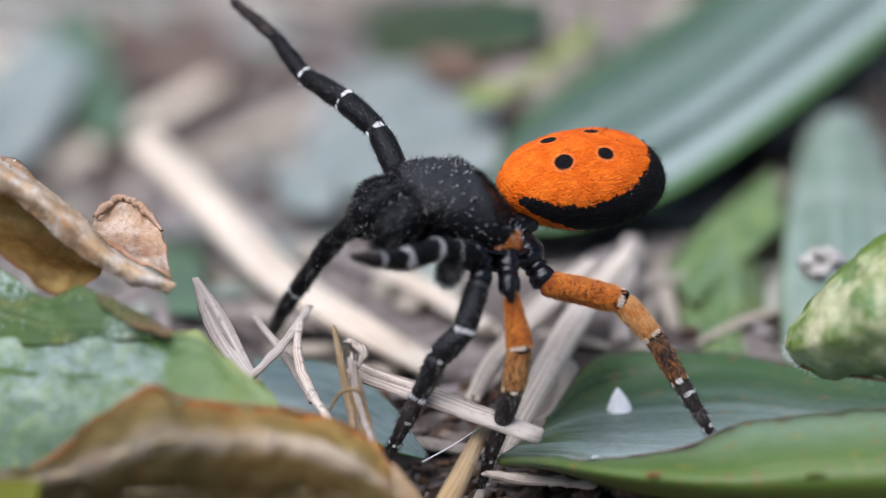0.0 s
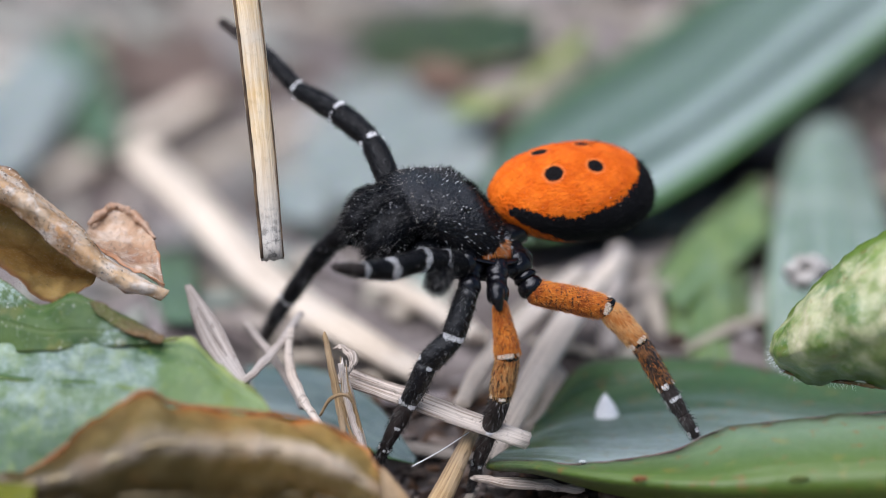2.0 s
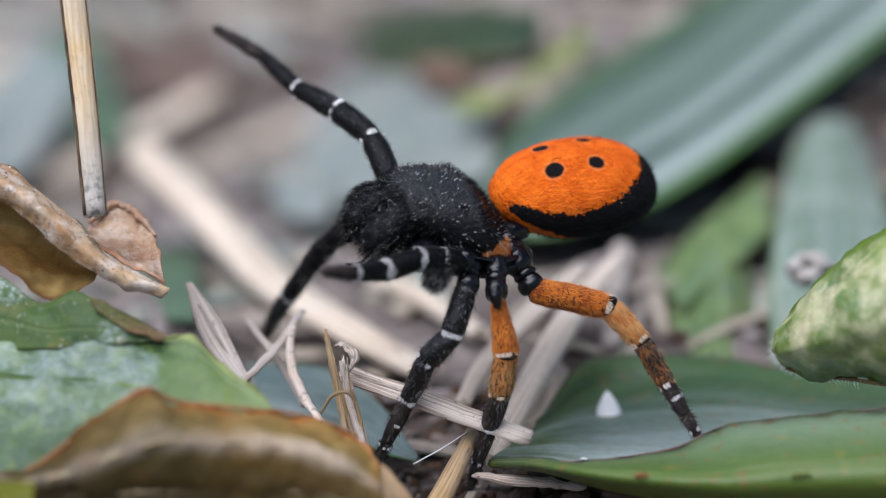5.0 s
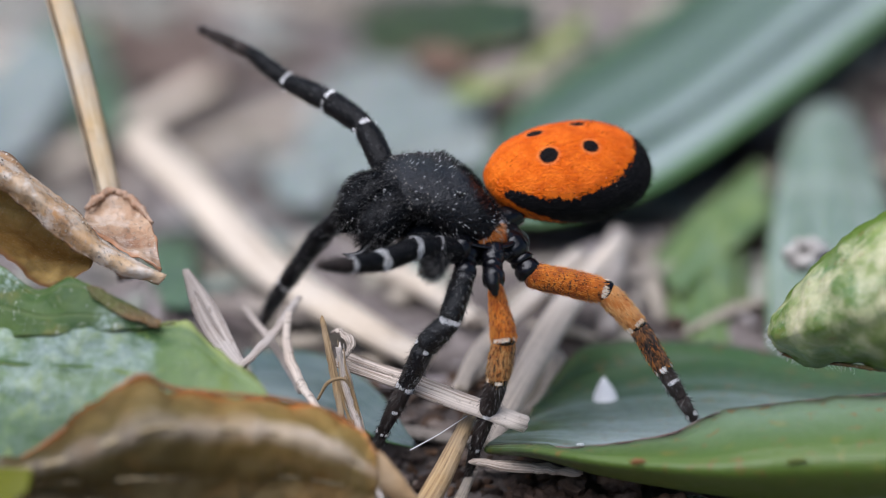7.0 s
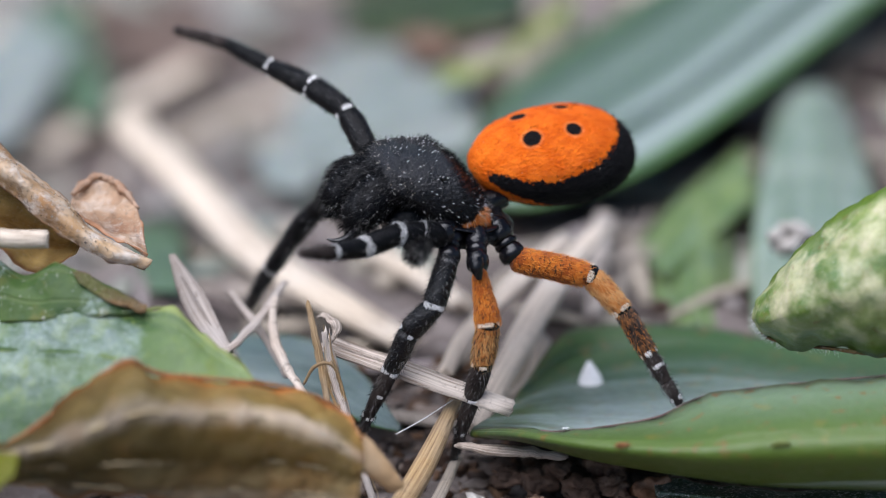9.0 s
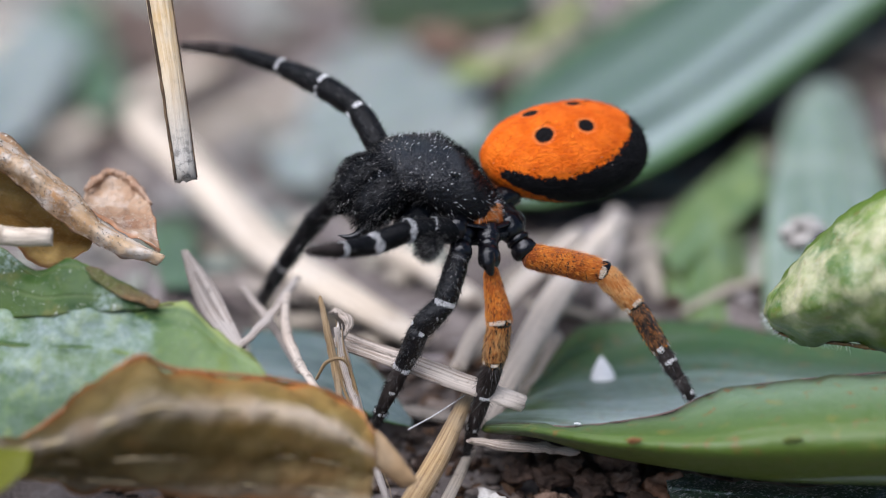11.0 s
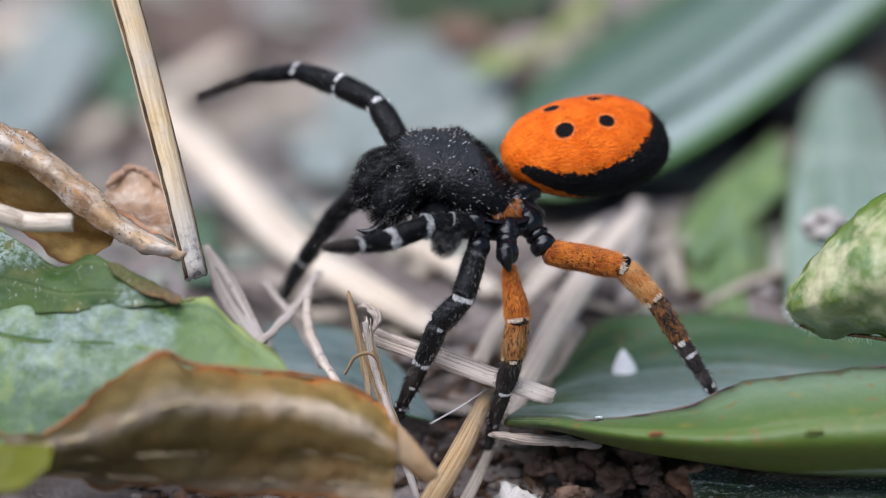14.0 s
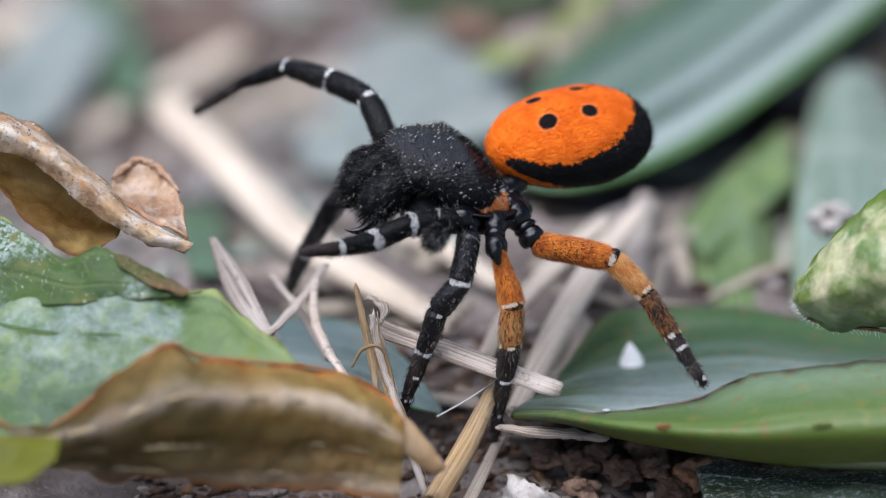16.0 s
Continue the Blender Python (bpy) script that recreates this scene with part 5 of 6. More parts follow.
    rim = tube([(0.25, 1.6, 7.42), (-0.35, 1.80, 7.25), (-0.95, 1.84, 7.1), (-1.6, 1.50, 6.98), (-2.1, 0.85, 6.92), (-2.25, 0, 6.92), (-2.1, -0.85, 6.92), (-1.6, -1.50, 6.98), (-0.95, -1.84, 7.1), (-0.35, -1.80, 7.25), (0.25, -1.6, 7.42)], [0.03, 0.09, 0.12, 0.12, 0.06, 0.04, 0.06, 0.12, 0.12, 0.09, 0.03], sides=14, rings=70, flat=0.55)
    part("margin", rim, M["joint"], body, "smooth dark rim of the thorax")
    for sy in (1, -1):
        for x, y, z, r in ((0.02, 1.33, 8.72, 0.10), (1.38, 0.86, 8.78, 0.07), (1.52, 0.42, 8.74, 0.06), (1.5, 0.62, 8.55, 0.055)):
            e = bmesh.new()
            bmesh.ops.create_uvsphere(e, u_segments=14, v_segments=10, radius=r)
            for v in e.verts:
                v.co += Vector((x, y * sy, z))
            for f in e.faces:
                f.smooth = True
            part("eye", e, M["eye"], body, "glossy black eye")


def build_jaws():
    for sy in (1, -1):
        bm = tube([(1.1, sy * 0.44, 8.36), (1.55, sy * 0.54, 8.24), (2.02, sy * 0.62, 7.95), (2.34, sy * 0.66, 7.58), (2.46, sy * 0.68, 7.26)], [0.42, 0.58, 0.61, 0.52, 0.27], sides=22, rings=30)
        for v in bm.verts:
            v.co += rough_vec(v.co, 0.3, 0.05)
        bm.normal_update()
        roots = skin(bm, 1150, lambda p: p.x > 1.15, 21 + sy, (2.0, 0, -0.6))
        tips = skin(bm, 420, lambda p: p.z < 7.7 and p.x > 1.9, 25 + sy, (0.7, 0, -0.9))
        specks = skin(bm, 80, lambda p: p.x > 1.5, 27 + sy)
        jaw = part("chelicera", bm, M["jaw"], spider, "stout hairy black jaw")
        part("bristles", hairs(roots, 0.28, 0.0050, 0.10, 8 + sy, 0.3, 7), [M["hair_glint"], M["hair"]], jaw, "coarse black bristles", "stuff")
        part("fang_brush", hairs(tips, 0.28, 0.0048, 0.1, 12 + sy, 0.4, 6), [M["hair_glint"], M["hair"]], jaw, "stiff brush of bristles over the fang", "stuff")
        part("pale_hair", hairs(specks, 0.06, 0.009, 0.0, 14 + sy), M["band"], jaw, "white flecks", "stuff")
        b = 0.0 if sy > 0 else -0.5
        fang = tube([(2.40 + b, sy * 0.80, 7.42), (2.70 + b, sy * 0.82, 7.18), (2.98 + b, sy * 0.76, 7.10), (3.28 + b, sy * 0.62, 7.16)], [0.19, 0.15, 0.10, 0.012], sides=10)
        part("fang", fang, M["joint"], jaw, "shiny curved fang")


def build_palps():
    for sy in (1, -1):
        mouth = lump((0.85, sy * 0.62, 7.3), (0.75, 0.62, 0.5), 5.0 + sy, 3, 0.15)
        part("maxilla", mouth, M["carapace"], spider, "dark mouthpart under the head")
    near = tube([(0.68, 1.82, 7.4), (1.15, 2.28, 7.34), (1.48, 2.56, 7.24), (1.68, 2.68, 7.16)], [0.18, 0.25, 0.28, 0.12], sides=14)
    far = tube([(0.8, -1.46, 7.7), (1.28, -1.62, 7.92), (1.76, -1.66, 7.74), (2.16, -1.5, 7.3)], [0.3, 0.36, 0.38, 0.2], sides=14)
    for k, bm in enumerate((near, far)):
        roots = skin(bm, 2400, None, 31 + k, (0.7, 0, -0.5))
        palp = part("pedipalp", bm, M["leg_black"], spider, "short tufted black feeler")
        part("tuft", hairs(roots, 0.20, 0.0036, 0.15, 33 + k, 0.3, 3), [M["hair_glint"], M["hair"]], palp, "black hair tuft", "stuff")


def build_abdomen():
    rings = []
    for i in range(41):
        t = -1 + 2 * i / 40
        r = max(0.0, 1 - abs(t) ** 2.15) ** 0.5
        x = t * (2.6 if t > 0 else 2.38)
        squeeze = 1 - 0.06 * t
        rings.append([Vector((x, math.cos(a) * 1.72 * r * squeeze, math.sin(a) * 1.27 * r * squeeze)) for a in [k * math.pi / 24 for k in range(48)]])
    rings = [r if (r[0] - r[12]).length > 0.01 else [p + Vector((0, math.cos(k * math.pi / 24), math.sin(k * math.pi / 24))) * 0.05 for k, p in enumerate(r)] for r in rings]
    bm = loft(rings)
    for v in bm.verts:
        v.co += rough_vec(v.co, 0.9, 0.04)
    bm.normal_update()
    roots = skin(bm, 1300, lambda p: p.z < 0.55 - 0.25 * p.x or noise.noise(p * 2) > 0.45, 41, (-1.1, 0, 0))
    fuzz = skin(bm, 5200, lambda p: p.z > 0.52 - 0.29 * p.x + 0.36 * max(0.0, p.x - 0.6) and all(math.hypot(p.x - cx - 0.06, p.y - cy) > r + 0.03 for cx, cy, r in DOTS), 43, (-1.6, 0, -0.2))
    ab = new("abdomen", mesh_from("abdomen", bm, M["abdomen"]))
    ab.parent = spider
    tagged(ab, "egg-shaped orange abdomen with four black dots and black flanks")
    c = Vector((-4.41, -0.42, 7.73)) * MM
    ab.matrix_local = Matrix.Translation(c) @ pose(0, 0, 0, -7, 0, -7)
    pile = hairs(roots, 0.15, 0.006, 0.0, 42)
    part("body_hair", pile, M["hair"], ab, "fine short dark hairs", "stuff")
    part("orange_fuzz", hairs(fuzz, 0.11, 0.005, 0.0, 44, 0.3), M["back_hair"], ab, "dense short orange pile", "stuff")
    waist = tube([(-2.5, 0.0, 7.0), (-1.59, 0.20, 6.87)], [0.36, 0.34], sides=14)
    part("sternum", lump((-0.92, 0.69, 6.70), (1.5, 1.15, 0.42), 2.0, 3, 0.12), M["carapace"], spider, "flat black underside")
    part("waist", waist, M["joint"], spider, "narrow dark waist")


def segment(name, a, b, r0, r1, material, parent, label="", bulge=1.06, hair=60, seed=1):
    """One leg segment from joint a to joint b, slightly swollen, with bristles."""
    a, b = Vector(a), Vector(b)
    bm = tube([a.lerp(b, k) for k in (-0.06, -0.01, 0.12, 0.5, 0.86, 0.99, 1.04)], [r0 * 0.4, r0 * 0.84, r0 * 0.98, (r0 + r1) / 2 * bulge, r1 * 1.05, r1 * 0.86, r1 * 0.4], sides=16, rings=26, wobble=0.10)
    roots = skin(bm, hair, None, seed, tuple((b - a).normalized() * (2.4 if hair > 500 else 1.0))) if hair else []
    ob = part(name, bm, material, parent, label)
    return ob, roots


def white_band(at, way, r, w, parent, seed, tone="band"):
    """A ragged ring of white scale hairs at a joint."""
    at, way = Vector(at), Vector(way).normalized()
    rnd = random.Random(seed)
    s0 = way.orthogonal().normalized()
    t0 = way.cross(s0)
    spots = []
    for _ in range(int(900 + 2600 * w)):
        a = rnd.uniform(0, 2 * math.pi)
        k = noise.noise(Vector((math.cos(a) * 1.3 + seed, math.sin(a) * 1.3, 0)))
        if k + 0.25 * rnd.random() < 0.16 and w < 0.2:
            continue
        out = s0 * math.cos(a) + t0 * math.sin(a)
        spots.append((at + out * r * 1.0 + way * (rnd.uniform(-0.55, 0.35) * w * (0.75 + k) + 0.25 * w * k), way + out * 0.08))
    part("white_band", hairs(spots, 0.06 + 0.12 * w, 0.0055, 0.0, seed), M[tone], parent, "ragged ring of white hairs", "stuff")


PILE = {"orange": 1500, "tan": 1100, "tan_streaked": 1300, "leg_brown": 800}
FUR = {"orange": [M["hair"], M["amber_hair"]], "tan": [M["hair"], M["tan_hair"]], "tan_streaked": [M["hair"], M["tan_hair"]], "leg_brown": [M["amber_hair"], M["hair"]]}


def leg(label, joints, radii, mats, bands, seed):
    """A leg: the first segment is the part, the others hang on it. Joints are in the spider's space."""
    names = ["femur", "patella", "tibia", "metatarsus", "tarsus"]
    joints = [Vector(j) for j in joints]
    root, spots = segment("leg", joints[0], joints[1], radii[0], radii[1], M[mats[0]], spider, label, hair=PILE.get(mats[0], 420), seed=seed)
    segs = [root]
    sets = [spots]
    for i in range(1, len(joints) - 1):
        ob, sp = segment(names[min(i, 4)], joints[i], joints[i + 1], radii[i] * 0.98, radii[i + 1], M[mats[i]], root, hair=PILE.get(mats[i], 320), seed=seed + i)
        segs.append(ob)
        sets.append(sp)
    for i, ob in enumerate(segs):
        # bristles of every segment, joined into its own mesh of hair
        part("bristles", hairs(sets[i], 0.15, 0.0048, 0.0, seed + 50 + i, 0.22, 9 if mats[i] in ("orange", "tan") else 3), FUR.get(mats[i], [M["hair_glint"], M["hair"]]), root, "", "stuff")["segment"] = i
    for i in range(1, 3) if mats[0] == "orange" else ():
        # the bare black joint between two furred segments
        way = (joints[i + 1] - joints[i - 1]).normalized() * 0.13
        part("knee", tube([joints[i] - way * 1.5, joints[i] - way * 1.1, joints[i] + way * 0.6, joints[i] + way], [radii[i] * 0.6, radii[i] * 0.93, radii[i] * 0.93, radii[i] * 0.6], sides=16, rings=12), M["joint"], root, "bare black joint")
    for i, k, w in bands:
        p = joints[i].lerp(joints[i + 1], k)
        r = radii[i] + (radii[i + 1] - radii[i]) * k
        white_band(p, joints[i + 1] - joints[i], r, w, root, seed + i, "band_cream" if mats[0] == "orange" and i < 2 else "band")
    return root


def build_legs():
    b5 = ["leg_black"] * 4 + ["leg_tip"]
    coxae = [
        ((-0.11, 1.28, 7.16), (0.42, 2.14, 7.42)), ((-0.37, 1.21, 7.07), (0.38, 2.43, 6.74)), ((-0.98, 1.40, 7.02), (-0.37, 2.76, 6.56)), ((-1.60, 1.12, 6.93), (-1.94, 2.01, 6.11)),
    ]
    for n, (a, b) in enumerate(coxae):
        a, b = Vector(a), Vector(b)
        k = 1.18 if n == 3 else 1.0
        hip = part("coxa", tube([a.lerp(b, f) for f in (-0.1, 0.05, 0.22, 0.42, 0.55, 0.6)], [0.16, 0.31 * k, 0.36 * k, 0.33 * k, 0.25 * k, 0.12], sides=20, rings=26, wobble=0.10), M["joint"], spider, "shiny black hip joint")
        part("joint_ring", tube([a.lerp(b, f) for f in (0.5, 0.55, 0.62, 0.69, 0.72)], [0.14, 0.27 * k, 0.30 * k, 0.26 * k, 0.13], sides=20, rings=16, wobble=0.08), M["joint"], hip, "narrow shiny ring between the joints")
        part("trochanter", tube([a.lerp(b, f) for f in (0.66, 0.72, 0.87, 1.0, 1.08)], [0.13, 0.28 * k, 0.33 * k, 0.30 * k, 0.15], sides=20, rings=22, wobble=0.08), M["joint"], hip, "rounded shiny ring joint")
        pits = skin(tube([a.lerp(b, f) for f in (0.05, 0.5, 1.0)], [0.33 * k, 0.31 * k, 0.3 * k], sides=12, rings=10), 60, None, 300 + n, tuple((b - a).normalized()))
        part("bristles", hairs(pits, 0.10, 0.0045, 0.0, 310 + n), [M["hair_glint"], M["hair"]], hip, "short bristles", "stuff")
    made = {}
    made["near_1"] = leg("black front leg reaching forward", [(0.32, 2.00, 7.29), (1.07, 1.92, 7.49), (1.84, 1.98, 7.62), (3.02, 2.23, 7.54), (4.09, 2.48, 7.74), (5.21, 2.77, 8.07)], [0.34, 0.34, 0.33, 0.29, 0.21, 0.12], b5, [(0, 0.82, 0.20), (1, 0.9, 0.26), (2, 0.92, 0.42), (3, 0.92, 0.22)], 100)
    made["near_2"] = leg("black leg with white bands planted in the litter", [(0.41, 2.49, 6.83), (0.96, 2.73, 5.55), (1.57, 2.43, 4.72), (1.98, 2.14, 3.41), (2.40, 1.75, 2.03), (2.62, 1.49, 1.02)], [0.32, 0.33, 0.31, 0.25, 0.18, 0.09], ["leg_gloss", "leg_gloss", "leg_gloss", "leg_tip", "leg_tip"], [(0, 0.95, 0.17), (1, 0.95, 0.12), (2, 0.95, 0.14), (3, 0.5, 0.06), (4, 0.1, 0.06)], 120)
    made["near_3"] = leg("orange and black leg standing on a straw", [(-0.34, 2.93, 6.40), (-0.34, 3.53, 5.02), (-0.19, 3.54, 3.80), (-0.03, 3.26, 2.67), (0.06, 2.83, 1.41), (0.07, 2.35, 0.10)], [0.22, 0.34, 0.30, 0.25, 0.18, 0.10], ["orange", "tan_streaked", "leg_tip", "leg_tip", "leg_tip"], [(0, 0.97, 0.10), (1, 0.97, 0.08), (2, 0.97, 0.08), (3, 0.97, 0.10)], 140)
    made["near_4"] = leg("orange and black hind leg on the plantain leaf", [(-1.96, 2.03, 6.08), (-3.89, 2.97, 5.59), (-4.59, 3.60, 4.65), (-5.13, 4.29, 3.48), (-5.45, 4.75, 2.74), (-5.72, 5.09, 2.16)], [0.38, 0.34, 0.28, 0.24, 0.19, 0.13], ["orange", "tan", "leg_brown", "leg_tip", "leg_tip"], [(0, 0.97, 0.14), (1, 0.93, 0.14), (2, 0.95, 0.16), (3, 0.4, 0.1), (4, 0.7, 0.14)], 160)
    made["far_1"] = leg("raised black front leg with white bands", [(0.65, -1.75, 7.89), (0.79, -3.53, 8.70), (1.33, -4.96, 8.79), (2.00, -6.57, 8.64), (2.97, -7.91, 8.03), (4.07, -9.12, 7.09)], [0.36, 0.33, 0.34, 0.26, 0.2, 0.13], b5, [(0, 0.97, 0.13), (1, 0.97, 0.10), (2, 0.97, 0.08)], 180)
    made["far_2"] = leg("black far leg planted in the litter", [(1.08, -2.05, 7.21), (1.83, -3.50, 5.69), (2.24, -4.10, 4.67), (2.51, -4.96, 3.37), (2.68, -5.67, 2.31), (2.68, -6.34, 1.32)], [0.36, 0.31, 0.27, 0.24, 0.2, 0.13], b5, [(2, 0.95, 0.08)], 200)
    made["far_3"] = leg("black far leg behind the body", [(-0.62, -1.51, 6.36), (-1.80, -4.41, 5.86), (-2.60, -5.83, 4.66), (-3.50, -7.56, 2.99), (-4.40, -9.35, 1.43), (-4.92, -10.42, 0.49)], [0.34, 0.32, 0.28, 0.24, 0.18, 0.12], ["orange", "tan", "leg_black", "leg_tip", "leg_tip"], [], 220)
    made["far_4"] = leg("orange far hind leg behind the abdomen", [(-1.87, -0.73, 6.46), (-4.95, -4.23, 5.93), (-6.09, -5.58, 4.88), (-7.52, -7.65, 3.14), (-8.62, -9.41, 1.70), (-9.46, -10.88, 0.60)], [0.34, 0.32, 0.28, 0.24, 0.18, 0.12], ["orange", "tan", "leg_black", "leg_tip", "leg_tip"], [], 240)
    part("stripe", tube([(-0.20, 2.95, 6.95), (-0.15, 3.14, 6.72), (-0.19, 3.26, 6.42)], [0.22, 0.19, 0.07], sides=12, rings=16, wobble=0.1), M["joint"], spider, "black stripe over the orange thigh")
    return made


build_cephalothorax()
build_jaws()
build_palps()
build_abdomen()
LEGS = build_legs()


# ---- the straw held into the scene, and a second one ----
def build_probe():
    """A dry grass stalk; its tip is at its origin and it runs up along its own z."""
    bm = tube([(0, 0, 0), (0.08, 0, 4), (0.35, 0.05, 9), (1.4, 0.1, 20), (5.0, 0.2, 45)], [0.33, 0.37, 0.40, 0.43, 0.45], sides=18, rings=40, flat=0.75, rag=0.10, hollow=True, up=(0, 1, 0))
    ob = new("probe_straw", mesh_from("probe_straw", bm, M["straw_probe"]))
    for x, y, r in ((0.335, 0.14, 0.045), (-0.30, 0.2, 0.02)):
        seam = tube([(x * 0.95, y, 0.05), (x * 1.03 + 0.08, y, 4), (x * 1.08 + 0.35, y + 0.05, 9), (x * 1.15 + 1.4, y + 0.1, 20), (x * 1.2 + 5.0, y + 0.2, 45)], [r, r, r, r, r], sides=7, rings=60, wobble=0.5)
        part("seam", seam, M["seam"], ob, "dark cracked seam along the straw")
    return tagged(ob, "long golden straw with a frayed grey tip, poked at the spider", "straw")


def build_side_straw():
    bm = tube([(0, 0, 0), (-1.2, 0, 0.02), (-2.2, 0, 0.35), (-8, 0, 2.5), (-30, 0, 8)], [0.26, 0.27, 0.28, 0.3, 0.3], sides=14, rings=30, rag=0.05)
    ob = new("side_straw", mesh_from("side_straw", bm, M["straw_pale"]))
    return tagged(ob, "pale bent straw sliding in beside the curled leaf", "straw")


probe = build_probe()
side_straw = build_side_straw()


